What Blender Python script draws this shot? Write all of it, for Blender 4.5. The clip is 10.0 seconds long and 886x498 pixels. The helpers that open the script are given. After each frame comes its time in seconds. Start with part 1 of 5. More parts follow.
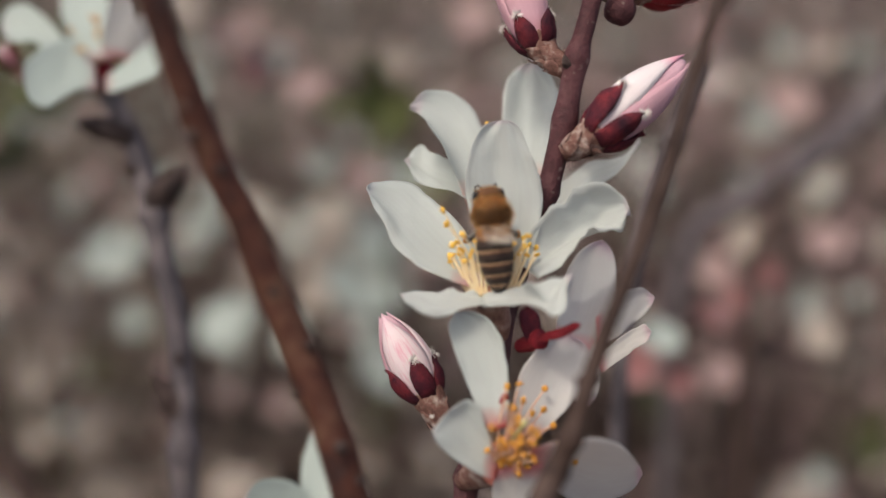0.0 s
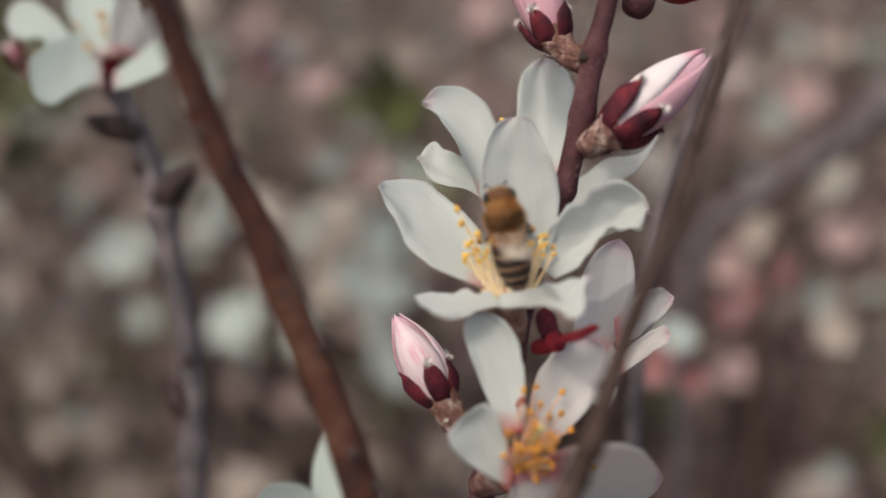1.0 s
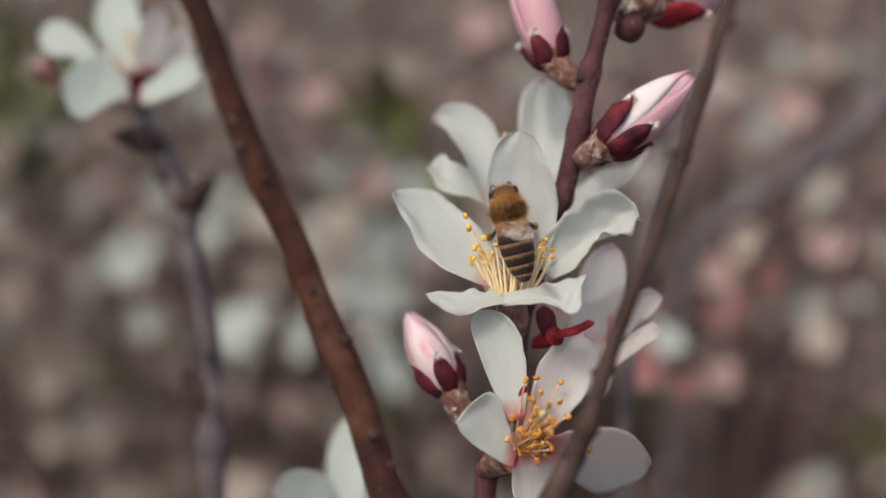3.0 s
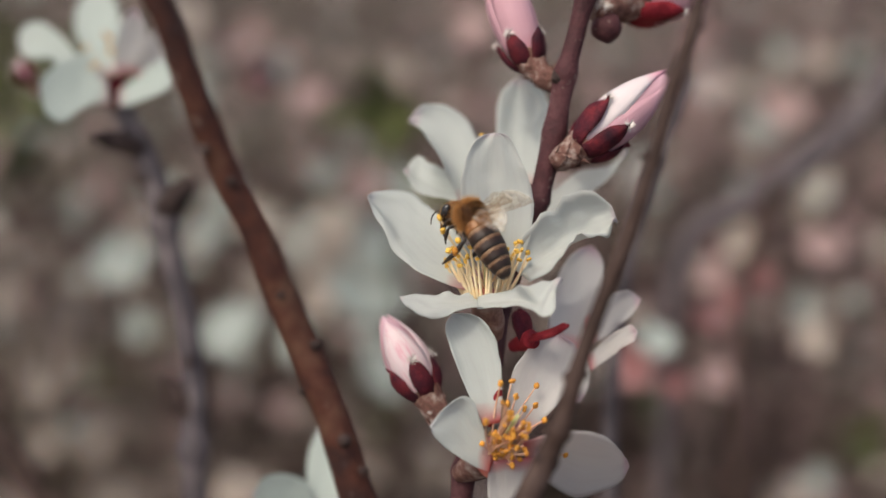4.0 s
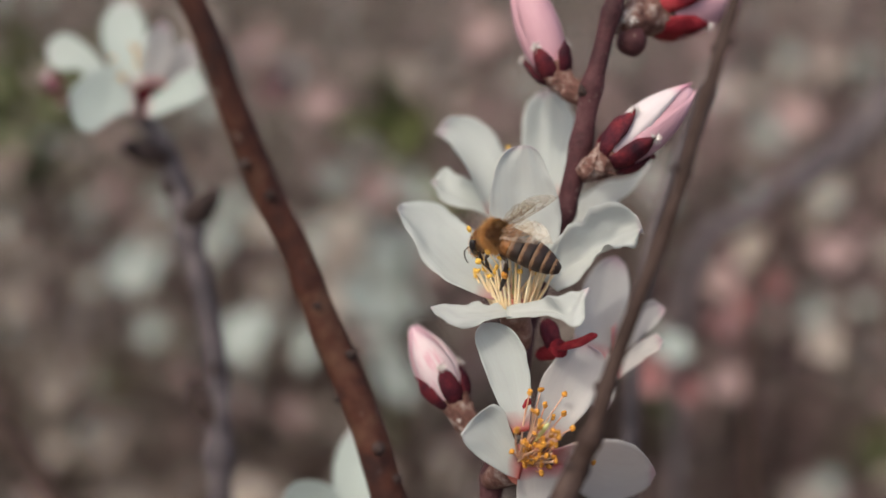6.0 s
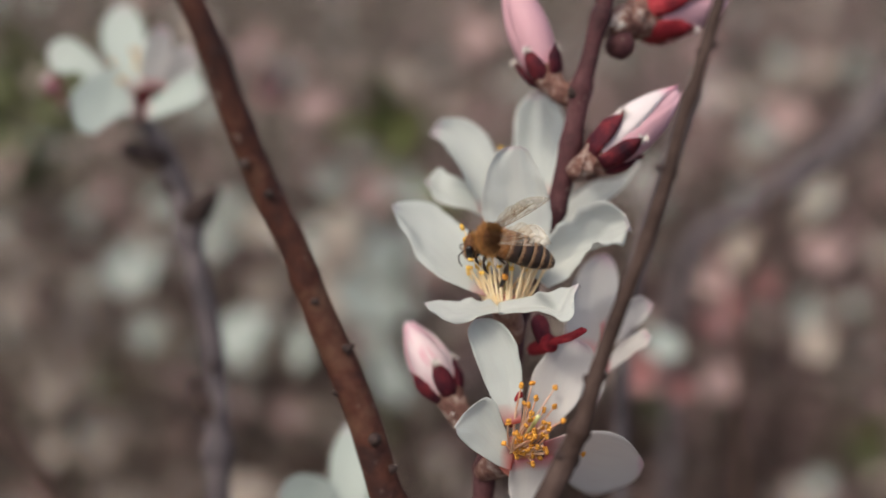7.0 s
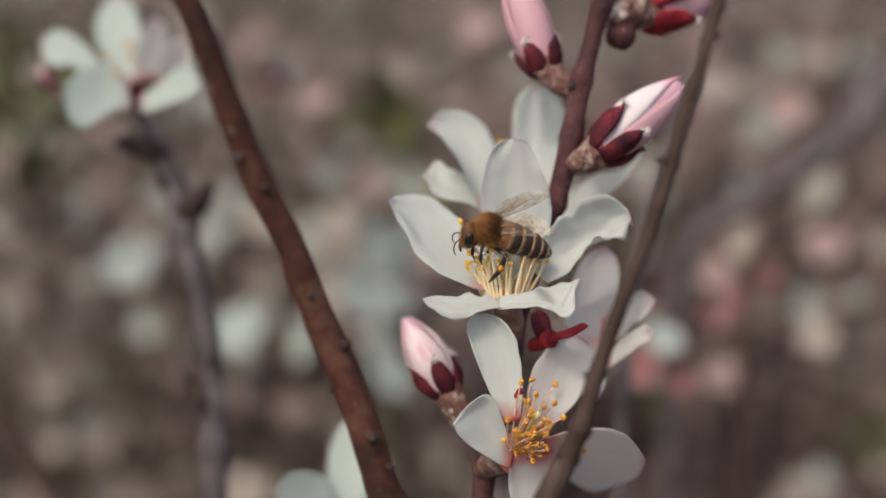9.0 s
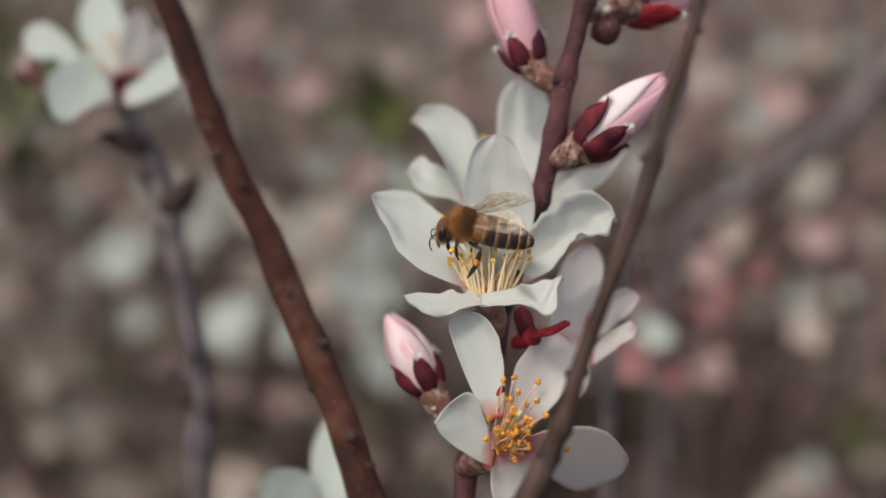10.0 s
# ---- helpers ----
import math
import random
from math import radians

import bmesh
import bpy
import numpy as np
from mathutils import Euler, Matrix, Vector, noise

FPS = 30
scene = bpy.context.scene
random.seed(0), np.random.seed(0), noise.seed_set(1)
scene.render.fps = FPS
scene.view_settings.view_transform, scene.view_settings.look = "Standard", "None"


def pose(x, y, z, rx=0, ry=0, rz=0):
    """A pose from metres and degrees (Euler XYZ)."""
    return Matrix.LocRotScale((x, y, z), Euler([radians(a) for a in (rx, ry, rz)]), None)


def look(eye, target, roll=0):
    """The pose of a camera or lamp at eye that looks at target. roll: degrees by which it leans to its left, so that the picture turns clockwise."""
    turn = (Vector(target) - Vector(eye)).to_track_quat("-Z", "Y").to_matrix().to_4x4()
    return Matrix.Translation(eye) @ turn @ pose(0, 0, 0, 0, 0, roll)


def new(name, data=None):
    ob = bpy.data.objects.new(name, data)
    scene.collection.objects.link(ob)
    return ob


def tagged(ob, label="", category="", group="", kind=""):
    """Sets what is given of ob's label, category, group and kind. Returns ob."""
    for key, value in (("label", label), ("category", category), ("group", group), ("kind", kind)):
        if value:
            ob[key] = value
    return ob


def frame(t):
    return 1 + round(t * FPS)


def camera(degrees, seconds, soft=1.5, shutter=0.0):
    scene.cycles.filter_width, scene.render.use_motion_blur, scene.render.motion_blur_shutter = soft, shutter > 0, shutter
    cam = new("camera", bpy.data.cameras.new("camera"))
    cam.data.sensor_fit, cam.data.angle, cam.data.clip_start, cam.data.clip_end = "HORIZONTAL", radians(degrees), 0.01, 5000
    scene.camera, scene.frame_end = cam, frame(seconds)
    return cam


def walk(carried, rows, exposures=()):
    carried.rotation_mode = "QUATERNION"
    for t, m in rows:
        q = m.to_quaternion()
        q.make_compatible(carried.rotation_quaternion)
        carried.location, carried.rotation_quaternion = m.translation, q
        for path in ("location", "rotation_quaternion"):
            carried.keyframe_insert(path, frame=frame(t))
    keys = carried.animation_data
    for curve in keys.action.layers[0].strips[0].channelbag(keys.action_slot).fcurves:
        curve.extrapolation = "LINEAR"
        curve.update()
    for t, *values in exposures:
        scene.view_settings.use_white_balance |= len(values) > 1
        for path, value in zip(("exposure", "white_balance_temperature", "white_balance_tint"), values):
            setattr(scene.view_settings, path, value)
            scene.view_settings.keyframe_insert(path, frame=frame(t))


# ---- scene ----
# ---------------------------------------------------------------- camera
cam = camera(46.0, 10.0, 1.6)
cam.data.dof.use_dof = True
cam.data.dof.focus_distance = 0.140
cam.data.dof.aperture_fstop = 6.2
PATH = [
    (0.0, 0.00110, -0.00035, 1.39788, 72.850, 0.034, 0.390),
    (0.5, 0.00125, 0.00240, 1.39776, 72.757, 0.247, 0.742),
    (1.0, 0.00036, 0.00299, 1.39735, 72.635, 0.312, 0.803),
    (1.5, -0.00259, 0.00114, 1.39822, 72.402, -0.015, 0.663),
    (2.0, -0.00257, -0.00431, 1.39924, 72.749, 0.135, 0.570),
    (3.5, -0.00010, -0.00980, 1.40036, 73.207, 0.089, 0.417),
    (4.0, 0.00195, -0.00814, 1.40017, 73.191, 0.326, 0.458),
    (4.5, 0.00264, -0.00724, 1.39991, 73.203, 0.437, 0.505),
    (5.0, 0.00045, -0.00683, 1.39983, 73.409, 0.556, 0.685),
    (5.5, -0.00151, -0.00795, 1.40082, 73.353, 0.446, 0.757),
    (7.0, -0.00123, -0.01427, 1.40228, 73.547, 0.413, 0.394),
    (7.5, -0.00222, -0.01513, 1.40204, 73.333, 0.456, 0.245),
    (8.0, 0.00032, -0.01618, 1.40179, 73.552, 0.456, 0.411),
    (8.5, -0.00157, -0.01321, 1.40271, 73.255, 0.362, 0.222),
    (9.0, -0.00104, -0.01201, 1.40190, 73.135, 0.542, 0.346),
    (9.5, 0.00091, -0.01195, 1.40142, 73.050, 0.377, 0.518),
    (10.0, 0.00073, -0.01063, 1.40208, 72.710, 0.381, 0.110),
]
walk(cam, [(t, pose(x, y, z, rx, ry, rz)) for t, x, y, z, rx, ry, rz in PATH], [(0.0, -0.50, 7050, 7), (10.0, -0.50, 7050, 7)])

# ---------------------------------------------------------------- light
SUN_TO = Vector((-0.33, -0.40, 0.85)).normalized()
world = bpy.data.worlds.new("sky")
scene.world = world
world.use_nodes = True
wt = world.node_tree
sky = wt.nodes.new("ShaderNodeTexSky")
sky.sky_type = "NISHITA"
sky.sun_disc = False
sky.air_density, sky.dust_density, sky.ozone_density = 0.7, 5.0, 0.6
sky.sun_elevation = math.asin(SUN_TO.z)
sky.sun_rotation = math.atan2(SUN_TO.x, SUN_TO.y)
bg = wt.nodes["Background"]
bg.inputs["Strength"].default_value = 0.295
wt.links.new(sky.outputs["Color"], bg.inputs["Color"])
sun_data = bpy.data.lights.new("sun", "SUN")
sun_data.energy = 1.5
sun_data.angle = radians(0.53)
sun_data.color = (1.0, 0.97, 0.93)
sun = new("sun", sun_data)
sun.matrix_world = look(SUN_TO * 20, (0, 0, 0))


# ---------------------------------------------------------------- materials
def mat(name):
    m = bpy.data.materials.new(name)
    m.use_nodes = True
    t = m.node_tree
    return m, t, t.nodes["Principled BSDF"], t.nodes["Material Output"]


def node(t, kind, **values):
    n = t.nodes.new(kind)
    for key, value in values.items():
        n.inputs[key].default_value = value
    return n


def ramp(t, source, stops):
    n = t.nodes.new("ShaderNodeValToRGB")
    e = n.color_ramp.elements
    while len(e) < len(stops):
        e.new(0.5)
    for el, (p, c) in zip(e, stops):
        el.position, el.color = p, (*c, 1)
    t.links.new(source, n.inputs["Fac"])
    return n.outputs["Color"]


def mix(t, a, b, fac, mode="MIX"):
    n = t.nodes.new("ShaderNodeMix")
    n.data_type, n.blend_type = "RGBA", mode
    for sock, v in ((n.inputs[6], a), (n.inputs[7], b), (n.inputs[0], fac)):
        if hasattr(v, "links"):
            t.links.new(v, sock)
        elif isinstance(v, tuple):
            sock.default_value = (*v, 1)
        else:
            sock.default_value = v
    return n.outputs[2]


def noise_fac(t, scale, detail=4.0, rough=0.55, stretch=None, coord="Object"):
    c = t.nodes.new("ShaderNodeTexCoord")
    out = c.outputs[coord]
    if stretch:
        m = t.nodes.new("ShaderNodeMapping")
        m.inputs["Scale"].default_value = stretch
        t.links.new(out, m.inputs["Vector"])
        out = m.outputs["Vector"]
    n = node(t, "ShaderNodeTexNoise", Scale=scale, Detail=detail, Roughness=rough)
    t.links.new(out, n.inputs["Vector"])
    return n.outputs["Fac"]


def bump(t, bsdf, height, strength, distance):
    b = node(t, "ShaderNodeBump", Strength=strength, Distance=distance)
    t.links.new(height, b.inputs["Height"])
    t.links.new(b.outputs["Normal"], bsdf.inputs["Normal"])


def petal_material(name, body, claw, tip, claw_reach, tip_from, thin, stripe=None):
    """Thin, light-passing petal: pigment runs from the claw to the rim, with fine lengthwise veins."""
    m, t, b, out = mat(name)
    uv = t.nodes.new("ShaderNodeUVMap")
    uv.uv_map = "UVMap"
    sep = t.nodes.new("ShaderNodeSeparateXYZ")
    t.links.new(uv.outputs["UV"], sep.inputs[0])
    blot = noise_fac(t, 260.0, 3.0)
    jit = t.nodes.new("ShaderNodeMath")
    jit.operation = "MULTIPLY_ADD"
    t.links.new(blot, jit.inputs[0])
    jit.inputs[1].default_value = 0.16
    t.links.new(sep.outputs["Y"], jit.inputs[2])
    col = ramp(t, jit.outputs[0], [(0.06, claw), (claw_reach, body), (tip_from, body), (1.0, tip)])
    mp = t.nodes.new("ShaderNodeMapping")
    mp.inputs["Scale"].default_value = (19.0, 3.0, 1.0)
    t.links.new(uv.outputs["UV"], mp.inputs["Vector"])
    vein = node(t, "ShaderNodeTexNoise", Scale=1.0, Detail=3.0, Roughness=0.5)
    t.links.new(mp.outputs["Vector"], vein.inputs["Vector"])
    if stripe:
        col = mix(t, col, stripe, ramp(t, vein.outputs["Fac"], [(0.52, (0, 0, 0)), (0.66, (0.8, 0.8, 0.8))]))
    shade = ramp(t, vein.outputs["Fac"], [(0.25, (0.96, 0.94, 0.95)), (0.75, (1.0, 1.0, 1.0))])
    col = mix(t, col, shade, 1.0, "MULTIPLY")
    t.links.new(col, b.inputs["Base Color"])
    b.inputs["Roughness"].default_value = 0.5
    b.inputs["Specular IOR Level"].default_value = 0.3
    crumple = node(t, "ShaderNodeMath")
    crumple.operation = "MULTIPLY_ADD"
    t.links.new(noise_fac(t, 420.0, 3.0, 0.5), crumple.inputs[0])
    crumple.inputs[1].default_value = 2.2
    t.links.new(vein.outputs["Fac"], crumple.inputs[2])
    bump(t, b, crumple.outputs[0], 0.30, 0.0003)
    tr = t.nodes.new("ShaderNodeBsdfTranslucent")
    t.links.new(mix(t, col, (0.97, 0.93, 0.95), 1.0, "MULTIPLY"), tr.inputs["Color"])
    ms = t.nodes.new("ShaderNodeMixShader")
    ms.inputs[0].default_value = thin
    t.links.new(b.outputs[0], ms.inputs[1])
    t.links.new(tr.outputs[0], ms.inputs[2])
    t.links.new(ms.outputs[0], out.inputs["Surface"])
    return m


def bark_material(name, dark, mid, light, scale, spot=0.0):
    m, t, b, out = mat(name)
    big = noise_fac(t, scale, 5.0, 0.6)
    fine = noise_fac(t, scale * 7, 4.0, 0.6)
    col = ramp(t, big, [(0.28, dark), (0.5, mid), (0.72, light)])
    grain = ramp(t, fine, [(0.35, (0.72, 0.7, 0.7)), (0.65, (1.0, 1.0, 1.0))])
    col = mix(t, col, grain, 0.8, "MULTIPLY")
    if spot:
        len_ = ramp(t, noise_fac(t, scale * 3.2, 2.0, 0.4), [(0.66, (0, 0, 0)), (0.72, (1, 1, 1))])
        col = mix(t, col, (0.42, 0.36, 0.32), mix(t, (0, 0, 0), (spot, spot, spot), len_))
    t.links.new(col, b.inputs["Base Color"])
    b.inputs["Roughness"].default_value = 0.7
    b.inputs["Specular IOR Level"].default_value = 0.3
    bump(t, b, fine, 0.6, 0.0006)
    return m


def plain_material(name, a, c, scale, rough=0.5, depth=0.0003, strength=0.3, coat=0.0):
    m, t, b, out = mat(name)
    n = noise_fac(t, scale)
    t.links.new(ramp(t, n, [(0.3, a), (0.7, c)]), b.inputs["Base Color"])
    b.inputs["Roughness"].default_value = rough
    b.inputs["Coat Weight"].default_value = coat
    bump(t, b, n, strength, depth)
    return m


THROAT = petal_material("red_throated_petal", (0.65, 0.71, 0.69), (0.58, 0.09, 0.08), (0.65, 0.69, 0.69), 0.27, 0.97, 0.48)
FAR_ROSE = petal_material("background_rose_petal", (0.42, 0.21, 0.21), (0.30, 0.06, 0.07), (0.48, 0.27, 0.28), 0.45, 0.85, 0.35)
FAR_PETAL = petal_material("background_white_petal", (0.56, 0.505, 0.445), (0.42, 0.25, 0.23), (0.56, 0.47, 0.42), 0.3, 0.9, 0.35)
FAR_WHITE = petal_material("background_cool_white_petal", (0.47, 0.55, 0.52), (0.46, 0.28, 0.28), (0.54, 0.56, 0.56), 0.2, 0.9, 0.35)
FAR_PINK = petal_material("background_pink_petal", (0.49, 0.365, 0.355), (0.34, 0.13, 0.14), (0.49, 0.31, 0.32), 0.35, 0.8, 0.35)
PETAL = petal_material("white_petal", (0.65, 0.71, 0.69), (0.72, 0.34, 0.30), (0.71, 0.68, 0.69), 0.30, 0.95, 0.48)
PETAL_CLEAR = petal_material("clear_white_petal", (0.67, 0.72, 0.70), (0.66, 0.71, 0.69), (0.71, 0.69, 0.70), 0.2, 0.95, 0.48)
# for petals in shade: pink tips, body lightened and warmed to imitate bounced light
PETAL_SHADE_PINK = petal_material("pink_tipped_shade_petal", (0.76, 0.76, 0.74), (0.72, 0.24, 0.27), (0.77, 0.65, 0.69), 0.24, 0.86, 0.5)
BUD_PINK = petal_material("bud_petal", (0.68, 0.41, 0.48), (0.70, 0.34, 0.42), (0.78, 0.50, 0.58), 0.3, 0.75, 0.25)
BUD_PALE = petal_material("bud_outer_petal", (0.82, 0.70, 0.73), (0.78, 0.56, 0.61), (0.80, 0.58, 0.66), 0.3, 0.85, 0.25, (0.72, 0.36, 0.46))
BUD_WHITE = petal_material("bud_white_petal", (0.82, 0.76, 0.78), (0.80, 0.58, 0.62), (0.78, 0.40, 0.52), 0.3, 0.85, 0.25)
SEPAL = bark_material("sepal_wine_red", (0.026, 0.004, 0.014), (0.085, 0.007, 0.018), (0.20, 0.020, 0.030), 420.0)
SEPAL_BRIGHT = bark_material("sepal_bright_red", (0.14, 0.008, 0.018), (0.30, 0.016, 0.030), (0.42, 0.05, 0.06), 300.0)
SCALE_BROWN = bark_material("bud_scale", (0.07, 0.026, 0.024), (0.21, 0.105, 0.085), (0.56, 0.48, 0.44), 520.0)
CALYX = bark_material("calyx_russet", (0.16, 0.075, 0.055), (0.34, 0.19, 0.145), (0.52, 0.38, 0.32), 480.0)
FUZZ = plain_material("pale_fuzz", (0.62, 0.58, 0.55), (0.78, 0.74, 0.72), 900.0, 0.9)
BARK_MAIN = bark_material("plum_bark", (0.045, 0.015, 0.019), (0.085, 0.029, 0.034), (0.14, 0.064, 0.070), 190.0, 0.2)
BARK_RED = bark_material("red_brown_bark", (0.024, 0.012, 0.013), (0.086, 0.029, 0.019), (0.15, 0.082, 0.054), 150.0, 0.25)
BARK_BROWN = bark_material("brown_bark", (0.028, 0.016, 0.013), (0.056, 0.033, 0.027), (0.092, 0.060, 0.052), 160.0)
BARK_PALE = bark_material("pale_grey_bark", (0.052, 0.035, 0.027), (0.094, 0.066, 0.053), (0.145, 0.108, 0.092), 110.0)
BARK_GREY = bark_material("grey_bark", (0.040, 0.035, 0.042), (0.10, 0.085, 0.095), (0.24, 0.21, 0.21), 130.0)
KNOB = bark_material("dark_knob", (0.014, 0.010, 0.010), (0.04, 0.024, 0.022), (0.11, 0.08, 0.075), 300.0)
FILAMENT = plain_material("filament", (0.88, 0.66, 0.36), (0.92, 0.80, 0.56), 500.0, 0.5)
ANTHER = plain_material("anther_yellow", (0.48, 0.18, 0.02), (0.70, 0.36, 0.06), 1600.0, 0.8, 0.0002, 0.7)
ANTHER_PALE = plain_material("anther_pale_yellow", (0.72, 0.38, 0.04), (0.88, 0.60, 0.14), 1600.0, 0.8, 0.0002, 0.7)
ROSE_FILAMENT = plain_material("rose_filament", (0.62, 0.26, 0.15), (0.82, 0.62, 0.45), 300.0, 0.5)
STYLE = plain_material("style_green", (0.45, 0.48, 0.20), (0.62, 0.60, 0.32), 600.0, 0.5)
PISTIL = plain_material("nectary_red", (0.55, 0.13, 0.10), (0.72, 0.29, 0.22), 600.0, 0.4)
LEAF = plain_material("leaf_green", (0.035, 0.045, 0.010), (0.075, 0.085, 0.022), 90.0, 0.5)


# ---------------------------------------------------------------- mesh helpers
def stands(ob):
    """The pose of a thing or part in the world."""
    return stands(ob.parent) @ ob.matrix_parent_inverse @ ob.matrix_basis if ob.parent else ob.matrix_basis.copy()


def part(name, bm, material, parent=None, label="", smooth=True):
    """One mesh object from a bmesh, in the world's coordinates, under a thing or a part."""
    me = bpy.data.meshes.new(name)
    bm.to_mesh(me)
    bm.free()
    if smooth:
        me.polygons.foreach_set("use_smooth", [True] * len(me.polygons))
    for m in material if isinstance(material, (list, tuple)) else [material]:
        me.materials.append(m)
    ob = new(name, me)
    if parent is not None:
        ob.parent = parent
        ob.matrix_parent_inverse = stands(parent).inverted()
    if label:
        ob["label"] = label
    return ob


def thing(name, place, label, category, group="", kind=""):
    ob = new(name)
    ob.location = place
    ob.empty_display_size = 0.002
    return tagged(ob, label, category, group, kind)


def grid_faces(bm, rows, wrap=False, uv=None, material_index=0):
    layer = (bm.loops.layers.uv.get("UVMap") or bm.loops.layers.uv.new("UVMap")) if uv else None
    for i in range(len(rows) - 1):
        n = len(rows[i])
        for j in range(n if wrap else n - 1):
            k = (j + 1) % n
            try:
                f = bm.faces.new((rows[i][j], rows[i][k], rows[i + 1][k], rows[i + 1][j]))
            except ValueError:
                continue
            f.material_index = material_index
            if uv:
                for loop, (a, b) in zip(f.loops, ((i, j), (i, j + 1), (i + 1, j + 1), (i + 1, j))):
                    loop[layer].uv = uv(a, b)


def spline(points, steps):
    """Catmull-Rom through points of any dimension."""
    p = [np.array(q, float) for q in points]
    p = [2 * p[0] - p[1], *p, 2 * p[-1] - p[-2]]
    out = []
    for i in range(1, len(p) - 2):
        a, b, c, d = p[i - 1 : i + 3]
        for s in range(steps):
            u = s / steps
            out.append(0.5 * (2 * b + (c - a) * u + (2 * a - 5 * b + 4 * c - d) * u * u + (3 * b - a - 3 * c + d) * u**3))
    out.append(p[-2])
    return out


def tube(bm, points, radii, sides=14, steps=8, lump=0.0, lump_scale=250.0, nodes=(), cap=True, index=0):
    """A tapering, slightly knotty stem along a smooth line. nodes: (place along 0..1, swelling, reach)."""
    line = spline([(*q, r) for q, r in zip(points, radii)], steps)
    n = len(line)
    rings, side = [], None
    for i, row in enumerate(line):
        c = Vector(row[:3])
        ahead = (Vector(line[min(i + 1, n - 1)][:3]) - Vector(line[max(i - 1, 0)][:3])).normalized()
        side = (side - ahead * side.dot(ahead)).normalized() if side is not None else ahead.orthogonal().normalized()
        up = ahead.cross(side)
        r = row[3] * (1 + sum(s * math.exp(-(((i / (n - 1) - a) / w) ** 2)) for a, s, w in nodes))
        ring = []
        for j in range(sides):
            q = 2 * math.pi * j / sides
            d = side * math.cos(q) + up * math.sin(q)
            k = 1 + lump * noise.noise((c + d * r) * lump_scale)
            ring.append(bm.verts.new(c + d * (r * k)))
        rings.append(ring)
    grid_faces(bm, rings, wrap=True, material_index=index)
    if cap:
        for ring in (rings[0][::-1], rings[-1]):
            bm.faces.new(ring).material_index = index
    return rings


def petal_mesh(base, tip, normal, width, cup=0.25, arch=0.0, curl=0.0, ruffle=0.0, notch=0.05, twist=0.0, waist=0.16, widest=0.62, seed=0, nu=18, nv=13, end=(3.0, 0.5), wave=0.02, crimp=0.0):
    """A blossom petal: narrow claw, rounded blade, cupped across, arched along, ruffled towards the rim."""
    base, tip, normal = Vector(base), Vector(tip), Vector(normal)
    axis = tip - base
    length = axis.length
    axis.normalize()
    side = normal.cross(axis).normalized()
    up = axis.cross(side).normalized()
    bm = bmesh.new()
    rows = []
    us = [math.sin(0.5 * math.pi * (i / (nu - 1))) ** 0.92 if i else 0.0 for i in range(nu)]
    for u in us:
        ramp_in = min(u / widest, 1.0)
        ramp_in = ramp_in * ramp_in * (3 - 2 * ramp_in)
        half = 0.5 * width * (waist + (1 - waist) * ramp_in)
        if u > widest:
            half *= max(1 - ((u - widest) / (1 - widest)) ** end[0], 0.0) ** end[1]
        row = []
        for j in range(nv):
            v = 2 * j / (nv - 1) - 1
            tv = v * half / (0.5 * width)
            wob = noise.noise((tv * 1.7 + seed * 9.1, u * 2.3, seed * 3.7))
            rim = max(abs(tv), u**3)
            x = v * half * (1 + 0.12 * noise.noise((u * 3.1, 5.0 + math.copysign(2.0, v), seed * 1.9)))
            along = u * length * (1 + 0.045 * u**4 * noise.noise((tv * 1.6, 8.0, seed * 2.3))) * (1 - notch * math.exp(-((tv / 0.28) ** 2)) * u**8)
            h = 0.75 * cup * half * v * v + arch * length * 4 * u * (1 - u) + curl * length * max(u - 0.45, 0) ** 2 * 3
            h += ruffle * length * rim**2 * u * (math.sin(tv * 5.1 + u * 6.3 + seed * 2.2) + 1.5 * wob)
            h += wave * length * min(u * 2, 1.0) * noise.noise((u * 3.0, tv * 1.3, seed * 5.3))
            h += crimp * length * rim**3 * u * math.sin(tv * 13.0 + u * 10.0 + seed + 3.0 * wob)
            a = twist * u
            x, h = x * math.cos(a) - h * math.sin(a), x * math.sin(a) + h * math.cos(a)
            row.append(bm.verts.new(base + axis * along + side * x + up * h))
        rows.append(row)
    grid_faces(bm, rows, uv=lambda i, j: (j / (nv - 1), us[i]))
    return bm


def petal(parent, base, tip, normal, width, material=None, label="", name="petal", thick=0.00009, **shape):
    ob = part(name, petal_mesh(base, tip, normal, width, **shape), material or PETAL, parent, label)
    sol = ob.modifiers.new("thickness", "SOLIDIFY")
    sol.thickness, sol.offset = thick, 0.0
    return ob


